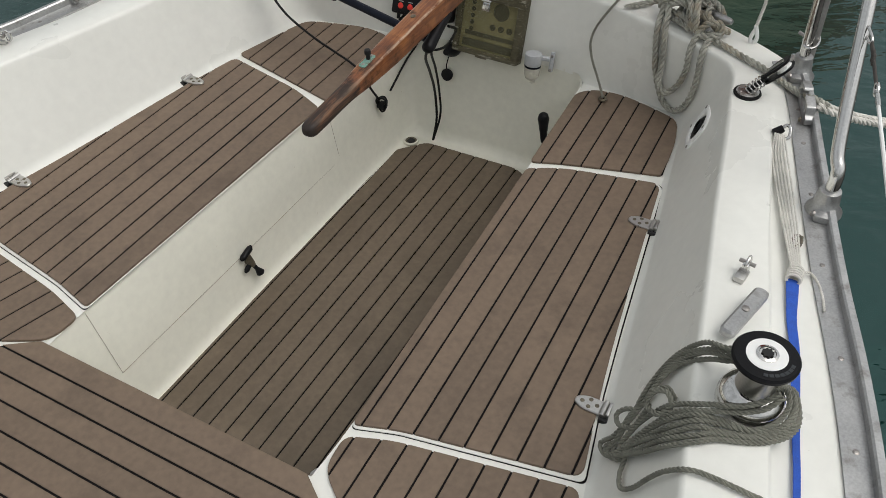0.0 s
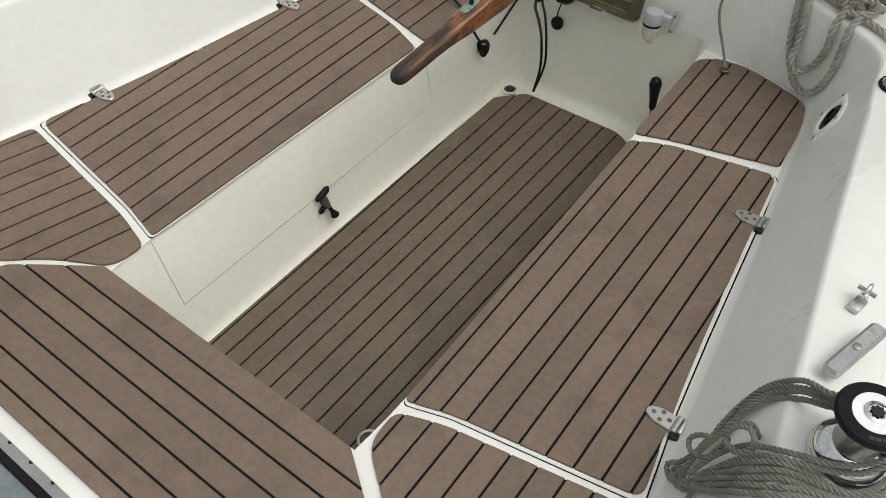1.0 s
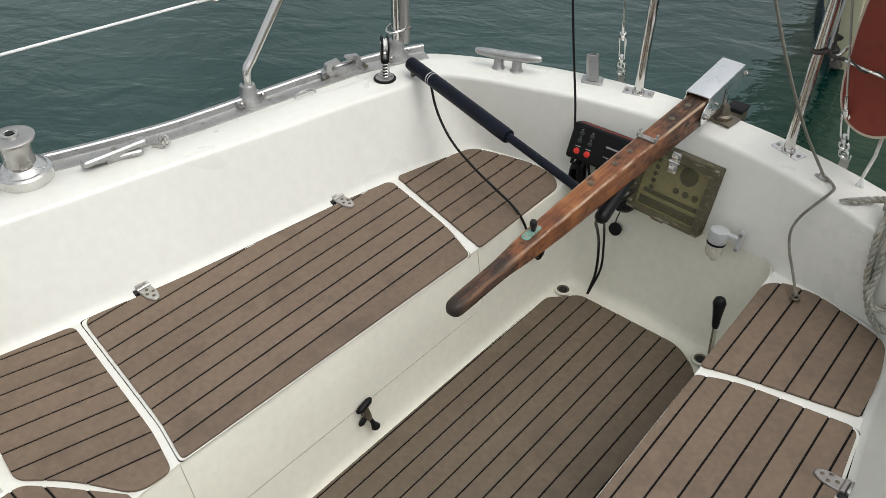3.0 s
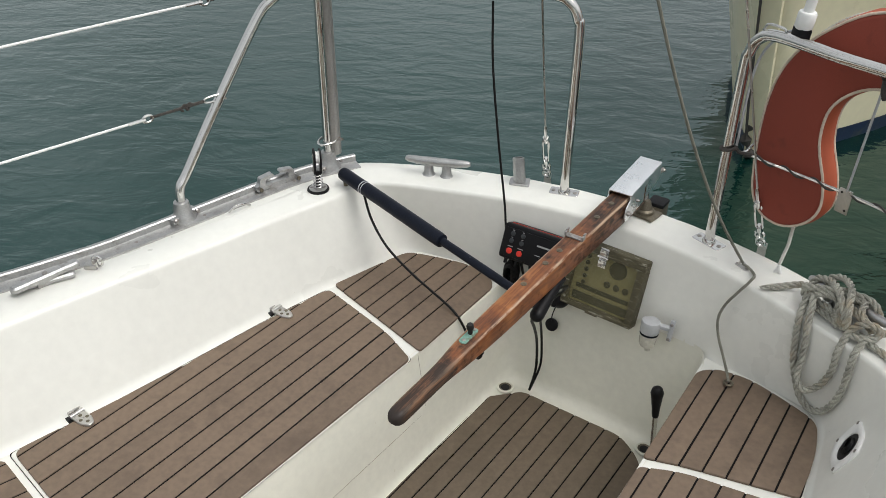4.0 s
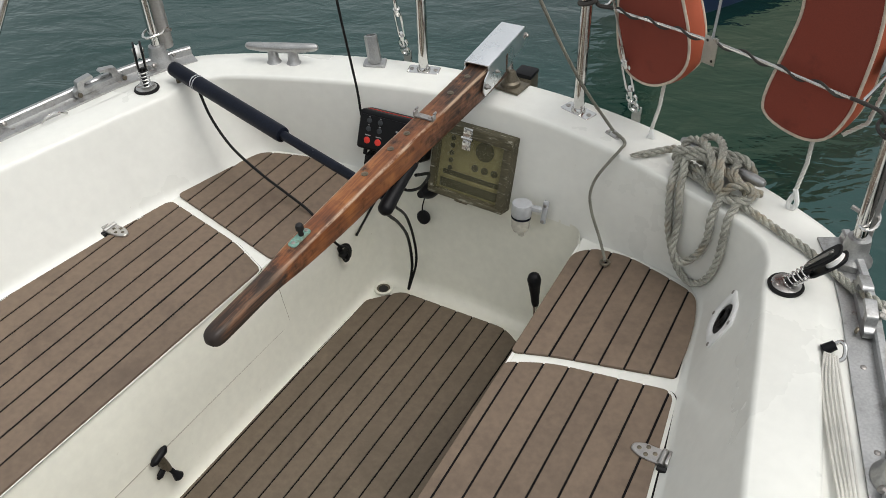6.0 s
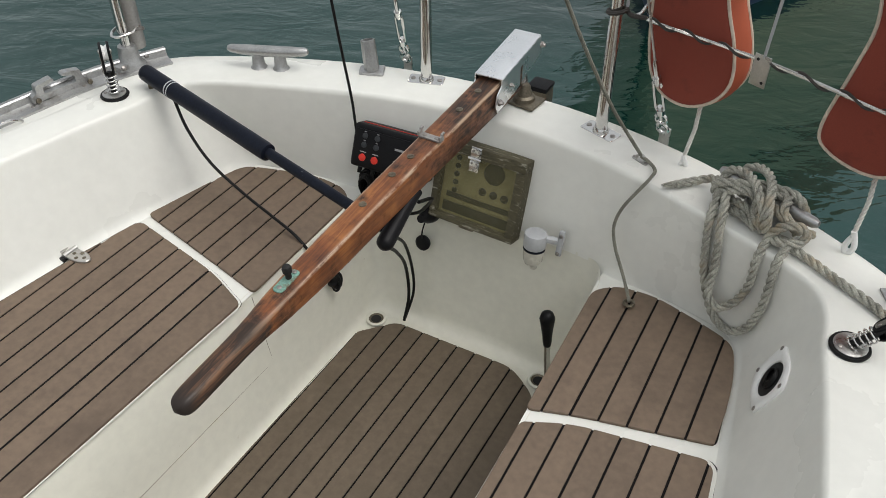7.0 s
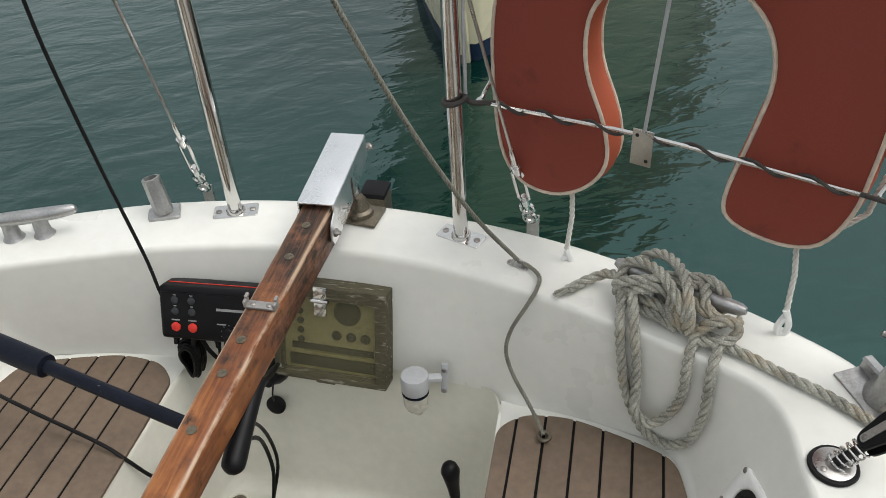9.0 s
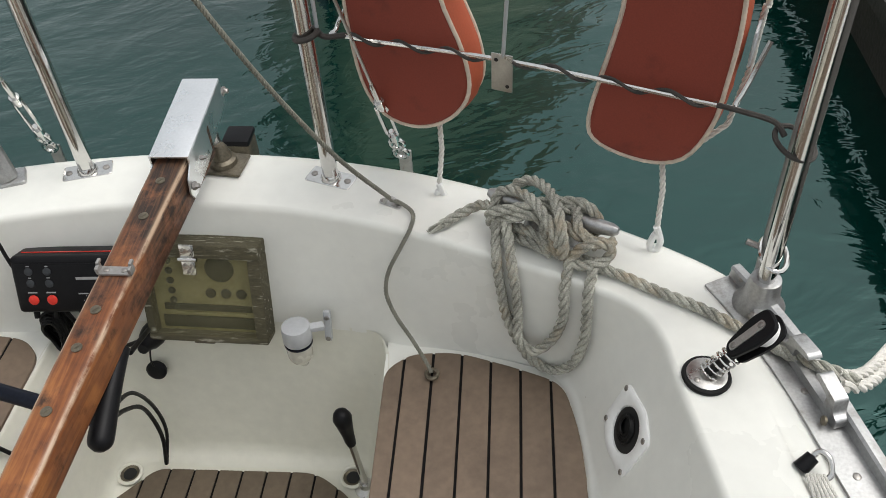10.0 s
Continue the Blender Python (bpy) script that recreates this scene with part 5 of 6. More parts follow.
def cable_vent():
    c = Vector((.6525, .601, .4255))
    n = Vector((-.90, -.14, .41)).normalized()
    ob = thing("cable_vent", c, "white hexagonal plate round a dark hose opening in the coaming", "vent")
    m = axis_frame(c - n * .003, n, (0, 1, 0))
    hexagon = [(.058, -.029), (-.003, -.051), (-.045, -.041), (-.056, .034), (.003, .051), (.045, .041)]
    # the plate is a ring: hexagon outside, round opening inside
    outline = rounded(hexagon, .010, 5)
    if area(outline) < 0:
        outline = outline[::-1]
    k = 36
    bm, rings = bmesh.new(), []
    hole = [(.0325 * math.cos(2 * math.pi * i / k), .0325 * math.sin(2 * math.pi * i / k)) for i in range(k)]
    near = [min(outline, key=lambda p: abs(math.remainder(math.atan2(p[1], p[0]) - math.atan2(h[1], h[0]), 2 * math.pi))) for h in hole]
    for pts, z in ((near, 0), (near, .0055), ([(x * .95, y * .95) for x, y in near], .0075), ([(x * 1.12, y * 1.12) for x, y in hole], .0075), (hole, .0050), ([(x * .93, y * .93) for x, y in hole], -.008)):
        rings.append([bm.verts.new(m @ Vector((x, y, z))) for x, y in pts])
    for A, B in zip(rings, rings[1:]):
        for j in range(k):
            bm.faces.new((A[j], A[(j + 1) % k], B[(j + 1) % k], B[j]))
    bmesh.ops.remove_doubles(bm, verts=bm.verts, dist=.0002)
    plate = part("plate", bm, WHITEP, ob)
    part("opening", turned([(.0315, 0), (.0315, .0006)], m @ Matrix.Translation((0, 0, .0028)), 30), DARKHOLE, ob, "dark opening")
    for i in range(4):
        r = .019 - .0022 * i
        loop = [m @ Vector((.002 + r * math.cos(t), -.004 * i * .5 + r * math.sin(t), .0050 + .0012 * i)) for t in [2 * math.pi * j / 22 for j in range(22)]]
        part("hose_rib", pipe(loop, .0020, 6, True), RUBBER, ob, "black corrugated hose")
    for x, y in ((.050, -.025), (-.048, .028), (-.036, -.033), (.038, .034)):
        screw_head(m @ Vector((x, y, .0072)), n, .0044, parent=plate)


cable_vent()


# ---- backstays ----
def backstay(side):
    foot = Vector((side * .308, 1.052, .515))
    top = Vector((0, .1, 3.0))
    d = (top - foot).normalized()
    ob = thing("backstay", foot, "stainless backstay wire with an open bottlescrew at the transom", "backstay", "backstays")
    part("chainplate", block((.022, .005, .09), Matrix.Translation(foot + Vector((0, .004, -.02))), .001), DULL, ob)
    for i, s in enumerate((0, .028)):
        c = foot + d * (.035 + s)
        loop = [c + d * (.014 * math.sin(t)) + Vector((.011 * math.cos(t), 0, 0)) for t in [2 * math.pi * k / 16 for k in range(16)]]
        part("toggle", pipe(loop, .0038, 8, True), STEEL, ob)
    part("lower_screw", pipe([foot + d * .06, foot + d * .10], .0048, 10), STEEL, ob)
    for s in (-1, 1):
        u = Vector((s * .0085, 0, 0))
        part("bottlescrew_bar", pipe([foot + d * .085 + u * .5, foot + d * .095 + u, foot + d * .165 + u, foot + d * .175 + u * .5], .0032, 8), STEEL, ob)
    for a, b in ((.078, .092), (.168, .182)):
        part("bottlescrew_end", pipe([foot + d * a, foot + d * b], .0085, 10), STEEL, ob)
    part("terminal", pipe([foot + d * .16, foot + d * .215, foot + d * .225], [.005, .005, .003], 10), STEEL, ob)
    part("wire", pipe([foot + d * .21, top], .0026, 8), DULL, ob)


for side in (-1, 1):
    backstay(side)
single("backstay_bridle", pipe([(0, .1, 3.0), (0, -.8, 5.4)], .003, 8), DULL, "stainless backstay wire above the bridle", "backstay")


# ---- aerials ----
def whip():
    ob = thing("whip_aerial", (-.402, .893, 1.089), "black whip aerial clamped to the pushpit rail", "aerial")
    part("clamp", block((.036, .040, .052), pose(-.402, .892, 1.086, 0, 0, -27), .008, 3), BLACK, ob)
    for s in (-1, 1):
        part("clamp_ear", block((.008, .030, .030), pose(-.402 + s * .021, .892 - s * .011, 1.086, 0, 0, -27), .003), BLACK, ob)
    part("ferrule", pipe([(-.402, .890, 1.105), (-.4035, .888, 1.165)], .010, 14), BLACK, ob)
    part("rod", pipe([(-.4035, .888, 1.15), (-.412, .875, 2.6)], .0125, 14), BLACK, ob)
    part("ring", pipe([(-.4035, .888, 1.150), (-.4035, .888, 1.154)], .0138, 14), GREYP, ob)


whip()


def gps():
    ob = thing("gps_aerial", (.302, .944, 1.097), "white mushroom-stalk aerial strapped to the pushpit rail", "aerial")
    d = Vector((.09, -.02, 1)).normalized()
    m = axis_frame((.302, .942, 1.098), d)
    part("clamp", block((.026, .034, .040), m @ Matrix.Translation((0, 0, -.004)), .004), BLACK, ob)
    part("cup", turned([(.0150, .014), (.0185, .018), (.0185, .045), (.0165, .049), (.012, .050)], m, 24), WHITEP, ob)
    part("stalk", turned([(.0105, .048), (.0105, .145), (.009, .150), (.003, .1515)], m, 22), WHITEP, ob)
    part("lead", pipe(smooth([(.292, .95, 1.105), (.262, .962, 1.085), (.228, .975, 1.035), (.214, .983, .96), (.212, .985, .80)], 6), .003, 8), GREYP, ob)


gps()


# ---- horseshoe buoy on the stern rail ----
def buoy_frame():
    a = Vector((.942, -.334, 0))
    return lambda s, z, d=0.0: Vector((.2, 1.030, 0)) + a * (.326 + s) + Vector((.334, .942, 0)) * d + Vector((0, 0, z))


def horseshoe():
    F = buoy_frame()
    shape = [(0, 1.178), (-.095, 1.160), (-.185, 1.095), (-.245, 1.02), (-.272, .93), (-.275, .82), (-.262, .705), (-.229, .652), (-.172, .643), (-.118, .672), (-.088, .722), (-.095, .785), (-.127, .865), (-.129, .937), (-.105, .982), (-.06, 1.016),
             (0, 1.030), (.05, 1.018), (.10, .975), (.118, .91), (.107, .83), (.088, .725), (.105, .687), (.17, .674), (.22, .692), (.247, .75), (.254, .815), (.256, .90), (.245, .98), (.21, 1.07), (.155, 1.135), (.085, 1.172)]
    out = [(v.x, v.y) for v in smooth([(s, z, 0) for s, z in shape], 4, True)]
    if area(out) < 0:
        out = out[::-1]
    ob = thing("horseshoe_lifebuoy", F(0, .66), "faded red canvas horseshoe lifebuoy with cream piping on the rail", "lifebuoy")
    T = .056
    front = bmesh.new()
    rings = [[front.verts.new(F(s, z, d)) for s, z in o] for o, d in ((inset(out, .001), .004), (inset(out, .005), .000), (inset(out, .011), -.002))]
    for A, B in zip(rings, rings[1:]):
        for j in range(len(A)):
            front.faces.new((A[j], A[(j + 1) % len(A)], B[(j + 1) % len(A)], B[j]))
    front.faces.new(rings[-1])
    part("front_panel", front, ORANGE, ob, "", 60)
    back = bmesh.new()
    rnd = random.Random(4)
    ring2 = []
    for d in (.004, .015, .03, .045, T):
        k = math.sin(math.pi * d / T) * .006
        ring2.append([back.verts.new(F(s + rnd.uniform(-.0008, .0008), z, d)) for s, z in inset(out, -k)])
    for A, B in zip(ring2, ring2[1:]):
        for j in range(len(A)):
            back.faces.new((A[j], A[(j + 1) % len(A)], B[(j + 1) % len(A)], B[j]))
    back.faces.new(ring2[-1])
    part("side_band", back, ORANGE_SIDE, ob, "brighter orange side band", 50)
    part("piping", pipe([F(s, z, .003) for s, z in out], .0032, 8, True), PIPING, ob, "cream piping")
    part("piping", pipe([F(s, z, T) for s, z in out], .0032, 8, True), PIPING, ob, "cream piping")
    # grab line round the outside
    arc = [F(math.sin(t) * .277, .90 + (.277 if math.cos(t) > 0 else .0) * math.cos(t), .035 + .012 * math.sin(t * 5)) for t in [radians(-98 + 196 * i / 40) for i in range(41)]]
    arc += [F(.272, .80, .06), F(.262, .72, .06), F(.23, .685, .05)]
    part("grab_line", strands(arc, .0045, .03), ROPE_WHITE, ob, "white grab line")
    knot = F(.005, 1.180, .012)
    part("knot", pipe(smooth([knot + Vector((.012 * math.cos(t), -.004, .010 * math.sin(t))) for t in [2 * math.pi * i / 9 for i in range(9)]], 4, True), .0055, 8, True), ROPE_WHITE, ob)
    for s in (-1, 1):
        part("retro_band", block((.003, .05, .045), Matrix.Translation(F(s * .2725, .86, .036)) @ pose(0, 0, 0, 0, 0, -19.5), .001), GREYP, ob, "grey reflective band")
    for s0, bottom, hook in ((-.150, .656, .522), (.188, .676, .545)):
        top, end = F(s0, bottom, .03), F(s0 + .018, hook + .035, -.02)
        part("lanyard", strands([top, top.lerp(end, .5) + Vector((.004, 0, 0)), end], .0045, .028), ROPE_WHITE, ob, "white lanyard")
        c = end + Vector((0, 0, -.020))
        hk = [c + Vector((-.001, 0, .024)), c + Vector((.004, 0, .010)), c + Vector((.008, 0, -.006)), c + Vector((.005, 0, -.019)), c + Vector((-.003, 0, -.020)), c + Vector((-.006, 0, -.010)), c + Vector((-.003, 0, .004)), c + Vector((0, 0, .012))]
        part("snap_hook", pipe(smooth(hk, 4), .0050, 8), WHITEP, ob, "white plastic snap hook")
    return ob


horseshoe()


def buoy_holder():
    F = buoy_frame()
    ob = thing("buoy_holder", F(0, .795, -.02), "steel wire lifebuoy holder lashed between rail and pole", "wire holder")
    wire = [F(-.285, .815, .03), F(-.288, .790, -.008), F(-.27, .786, -.016), F(-.02, .800, -.018), F(.252, .795, -.016), F(.270, .800, -.010), F(.290, .865, .03)]
    part("wire", pipe(smooth(wire, 5), .0033, 8), STEEL, ob)
    spiral = []
    for i in range(90):
        t = i / 89
        c = F(-.27 + .52 * t, float(np.interp(t, [0, .52, 1], [.786, .800, .795])), -.0165)
        a = t * 2 * math.pi * 7
        spiral.append(c + Vector((0, .0055 * math.cos(a), .0055 * math.sin(a))))
    part("spiral_cord", pipe(spiral, .0024, 6), CORD, ob, "dark cord wound round the wire")
    part("drop_wire", pipe([(.488, .873, 1.078), F(-.028, .800, -.02)], .0026, 8), GREYP, ob, "thin drop wire")
    part("drop_lashing", pipe(smooth([Vector((.488, .875, 1.088)) + Vector((.006 * math.cos(a), .017 * math.cos(a), .019 * math.sin(a))) for a in [2 * math.pi * i / 9 for i in range(9)]], 3, True), .0042, 7, True), CORD, ob)
    part("lashing_tail", pipe(smooth([(.488, .860, 1.070), (.491, .856, 1.05), (.496, .860, 1.035)], 4), .005, 7), CORD, ob)
    m = axis_frame(F(-.028, .783, -.022), (-.334, -.942, 0), (.942, -.334, 0))
    plate = part("plate", block((.030, .056, .002), m, .0006), DULL, ob, "small drilled steel plate")
    for x, y in ((-.008, .019), (.008, -.019)):
        part("plate_hole", turned([(.0028, 0), (.0028, .0006)], m @ Matrix.Translation((x, y, .0009)), 10), DARKHOLE, plate)
    # cords at both ends
    part("end_cord", pipe(smooth([(.212, .985, .80), (.222, .985, .792), F(-.27, .788, -.016)], 5), .0045, 7), CORD, ob)
    part("end_cord", pipe(smooth([F(.25, .795, -.016), (.760, .790, .808), (.790, .768, .810), (.800, .752, .802)], 5), .0035, 7), CORD, ob)
    loop = [Vector((.811, .746, .797)) + Vector((.0225 * math.cos(a), .033 * math.sin(a), -.005 * math.cos(a))) for a in [2 * math.pi * i / 16 for i in range(16)]]
    part("pole_loop", pipe(loop, .0032, 7, True), CORD, ob)
    loop = [Vector((.197, .977, .80)) + Vector((.0165 * math.cos(a), .0165 * math.sin(a), .004 * math.cos(a))) for a in [2 * math.pi * i / 14 for i in range(14)]]
    part("rail_loop", pipe(loop, .0045, 7, True), CORD, ob)


buoy_holder()


# ---- ropes ----
def rope(name, pts, r, label, material, group="", lay=None, n=10):
    return single(name, strands(smooth(pts, n), r, lay), material, label, "rope", group)


rope("flag_line", [(.302, .918, .552), (.251, .841, .69), (.197, .776, .849), (.143, .724, 1.022), (.086, .686, 1.211), (.029, .661, 1.413), (-.059, .65, 1.744), (-.20, .65, 2.4)], .0038, "thin grey laid line leading up from the aft deck", ROPE_LINE, lay=.017)
rope("flag_line_tail", [(.302, .918, .550), (.320, .912, .548), (.340, .890, .548), (.341, .858, .549), (.326, .838, .525), (.306, .828, .485), (.299, .820, .445), (.312, .808, .405), (.338, .792, .365), (.362, .768, .338), (.370, .755, .332)], .0036, "thin grey line hanging from the deck eye to the bench", ROPE_LINE, lay=.018)
single("line_ring", pipe([(.371 + .009 * math.cos(t), .753 + .009 * math.sin(t), .3305) for t in [2 * math.pi * i / 16 for i in range(16)]], .0035, 8, True), TARN, "tarnished ring let into the bench pad below a line", "ring")


def mooring():
    ob = thing("mooring_rope", (.54, .87, .55), "thick weathered grey mooring rope heaped over the quarter cleat", "mooring rope")
    R, LAY = .0083, .050
    loops = [
        # two bights that hang down the inner wall
        [(.470, .858, .578), (.470, .843, .575), (.469, .828, .560), (.471, .800, .536), (.478, .791, .485), (.486, .786, .439), (.503, .779, .393), (.526, .772, .354), (.557, .760, .345), (.585, .743, .380), (.599, .740, .435), (.600, .743, .489), (.599, .748, .534), (.604, .767, .553), (.607, .785, .566)],
        [(.482, .850, .582), (.483, .831, .580), (.488, .816, .562), (.492, .793, .539), (.500, .783, .489), (.503, .777, .447), (.506, .764, .410), (.529, .756, .394), (.555, .757, .422), (.568, .756, .471), (.567, .759, .523), (.572, .781, .551), (.576, .787, .566), (.589, .785, .585), (.611, .789, .592), (.626, .787, .585), (.625, .784, .568), (.607, .776, .562), (.585, .780, .558), (.575, .802, .556)],
        # turns heaped on the cleat
        [(.462, .870, .575), (.473, .885, .598), (.498, .869, .612), (.520, .841, .620), (.536, .811, .618), (.551, .792, .600), (.564, .794, .560)],
        [(.486, .905, .575), (.494, .901, .598), (.516, .896, .612), (.536, .870, .622), (.550, .833, .628), (.556, .802, .622), (.561, .787, .600), (.566, .789, .562)],
        [(.462, .843, .572), (.460, .845, .590), (.484, .840, .604), (.509, .839, .610), (.531, .847, .612), (.550, .858, .606), (.562, .878, .585)],
        [(.466, .843, .562), (.475, .843, .580), (.495, .833, .596), (.517, .831, .602), (.532, .825, .598), (.540, .818, .575), (.548, .818, .556)],
        [(.530, .870, .590), (.546, .858, .604), (.571, .855, .608), (.593, .854, .604), (.608, .846, .594), (.616, .849, .572), (.612, .849, .552)],
        [(.572, .868, .585), (.579, .852, .600), (.582, .828, .604), (.581, .813, .600), (.589, .807, .590), (.603, .811, .572), (.612, .818, .556)],
        [(.484, .860, .560), (.496, .845, .566), (.518, .831, .570), (.540, .812, .568), (.561, .801, .554)],
        [(.488, .846, .550), (.502, .833, .555), (.526, .817, .558), (.548, .806, .551)],
        [(.548, .838, .586), (.564, .822, .592), (.578, .809, .590), (.596, .802, .586), (.615, .805, .575), (.632, .821, .560), (.634, .836, .551)],
        [(.470, .892, .568), (.483, .889, .585), (.509, .875, .598), (.535, .846, .604), (.564, .844, .602), (.587, .854, .594), (.603, .859, .580), (.612, .866, .556)],
        [(.500, .880, .560), (.530, .862, .572), (.560, .846, .574), (.590, .832, .568), (.612, .826, .553)],
        [(.510, .905, .552), (.535, .893, .574), (.565, .878, .580), (.592, .868, .568), (.606, .862, .552)],
        # the frayed end
        [(.387, .864, .549), (.404, .880, .550), (.421, .892, .553), (.444, .897, .562), (.464, .877, .575), (.484, .855, .580)],
        # the part that leads off to the fairlead
        [(.580, .795, .556), (.598, .788, .556), (.627, .777, .550), (.651, .766, .549), (.687, .744, .549), (.745, .712, .549), (.800, .672, .549), (.845, .632, .554), (.875, .605, .568), (.905, .585, .570)],
    ]
    for i, pts in enumerate(loops):
        part("loop" if i < 14 else "rope_end" if i == 14 else "lead", strands(smooth(pts, 8), R, LAY, sides=8), ROPE, ob)
    rnd = random.Random(21)
    fray = bmesh.new()
    for i in range(26):
        a = Vector((.388, .865, .549)) + Vector((rnd.uniform(-.004, .004), rnd.uniform(-.004, .004), rnd.uniform(-.004, .005)))
        d = Vector((-.016 + rnd.uniform(-.006, .004), -.014 + rnd.uniform(-.008, .008), rnd.uniform(-.005, .006)))
        tube(fray, [a, a + d * .5 + Vector((0, 0, rnd.uniform(-.001, .002))), a + d], [.0011, .0009, .0005], 4)
    part("frayed_end", fray, ROPE, ob, "frayed yarns at the rope's end")
    for o in (0, .016):
        part("shore_line", strands(smooth([(.885, .592 - o, .571), (.93, .62 - o, .545), (1.02, .73 - o, .48), (1.25, 1.02 - o, .34), (1.6, 1.45 - o, .17), (2.0, 1.95 - o, .05)], 8), .0085, .05), ROPE_WHITE, ob, "doubled white line leading ashore")


mooring()


def sheet_tail():
    ob = thing("sheet_rope", (.92, -.27, .57), "olive-grey sheet wound on the winch and draped over the coaming", "sheet rope")
    cx, cy, z0 = .936, -.248, z_deck(-.248)
    rnd = random.Random(11)

    def between(a, b, u, wob=.0028):
        return [tuple(p + (q - p) * u + rnd.uniform(-wob, wob) for p, q in zip(v, w)) for v, w in zip(a, b)]

    # the upper strands run from the back of the drum down the inner wall
    up_a = [(.914, -.199, .628), (.886, -.207, .622), (.853, -.190, .598), (.818, -.172, .541), (.803, -.191, .502), (.790, -.224, .470), (.779, -.255, .443), (.766, -.280, .410), (.746, -.276, .372), (.761, -.306, .384), (.780, -.315, .420)]
    up_b = [(.919, -.198, .604), (.891, -.208, .598), (.859, -.202, .581), (.821, -.202, .540), (.805, -.219, .502), (.794, -.244, .469), (.778, -.270, .442), (.774, -.299, .421), (.774, -.312, .408), (.785, -.328, .423), (.798, -.325, .451)]
    for i in range(4):
        part("loop", strands(smooth(between(up_a, up_b, i / 3), 7), .0046, .024), ROPE_SHEET, ob)
    # the lower strands pass round the front of the base and over the edge
    low_a = [(.961, -.262, .640), (.977, -.241, .620), (.990, -.252, .600), (.979, -.283, .592), (.948, -.304, .586), (.905, -.309, .584), (.870, -.314, .583), (.840, -.313, .545), (.816, -.313, .503), (.790, -.317, .453)]
    low_b = [(.958, -.244, .616), (.992, -.215, .588), (1.008, -.242, .566), (.999, -.281, .568), (.965, -.312, .576), (.913, -.335, .579), (.886, -.355, .583), (.853, -.363, .554), (.819, -.349, .495), (.784, -.330, .435)]
    for i in range(5):
        part("loop", strands(smooth(between(low_a, low_b, i / 4, .0024), 7), .0046, .024), ROPE_SHEET, ob)
    hi_a = [(.968, -.277, .648), (.952, -.287, .630), (.925, -.295, .612), (.891, -.299, .600), (.847, -.293, .566), (.824, -.285, .529), (.800, -.296, .488), (.781, -.314, .444)]
    hi_b = [(.975, -.274, .638), (.957, -.290, .621), (.927, -.298, .603), (.894, -.305, .594), (.855, -.307, .573), (.831, -.303, .532), (.808, -.314, .490), (.781, -.325, .432)]
    for i in range(2):
        part("loop", strands(smooth(between(hi_a, hi_b, i, .0006), 7), .0046, .024), ROPE_SHEET, ob)
    for knot in ([(.838, -.262, .534), (.822, -.262, .553), (.804, -.270, .536), (.803, -.284, .522), (.822, -.300, .533), (.838, -.293, .552), (.826, -.276, .560), (.808, -.272, .548), (.800, -.280, .530)],
                 [(.788, -.248, .452), (.770, -.252, .452), (.757, -.258, .437), (.766, -.274, .434), (.790, -.286, .458), (.800, -.284, .492), (.806, -.280, .520)]):
        part("knot", strands(smooth(knot, 6), .0046, .024), ROPE_SHEET, ob)
    part("tail", strands(smooth([(.793, -.318, .465), (.797, -.339, .442), (.798, -.360, .434), (.808, -.388, .444), (.826, -.399, .476), (.845, -.397, .516), (.863, -.402, .554), (.891, -.405, .583), (.923, -.401, .582), (.968, -.403, .582), (1.010, -.396, .566), (1.04, -.40, .545)], 8), .0043, .024), ROPE_SHEET, ob)


sheet_tail()


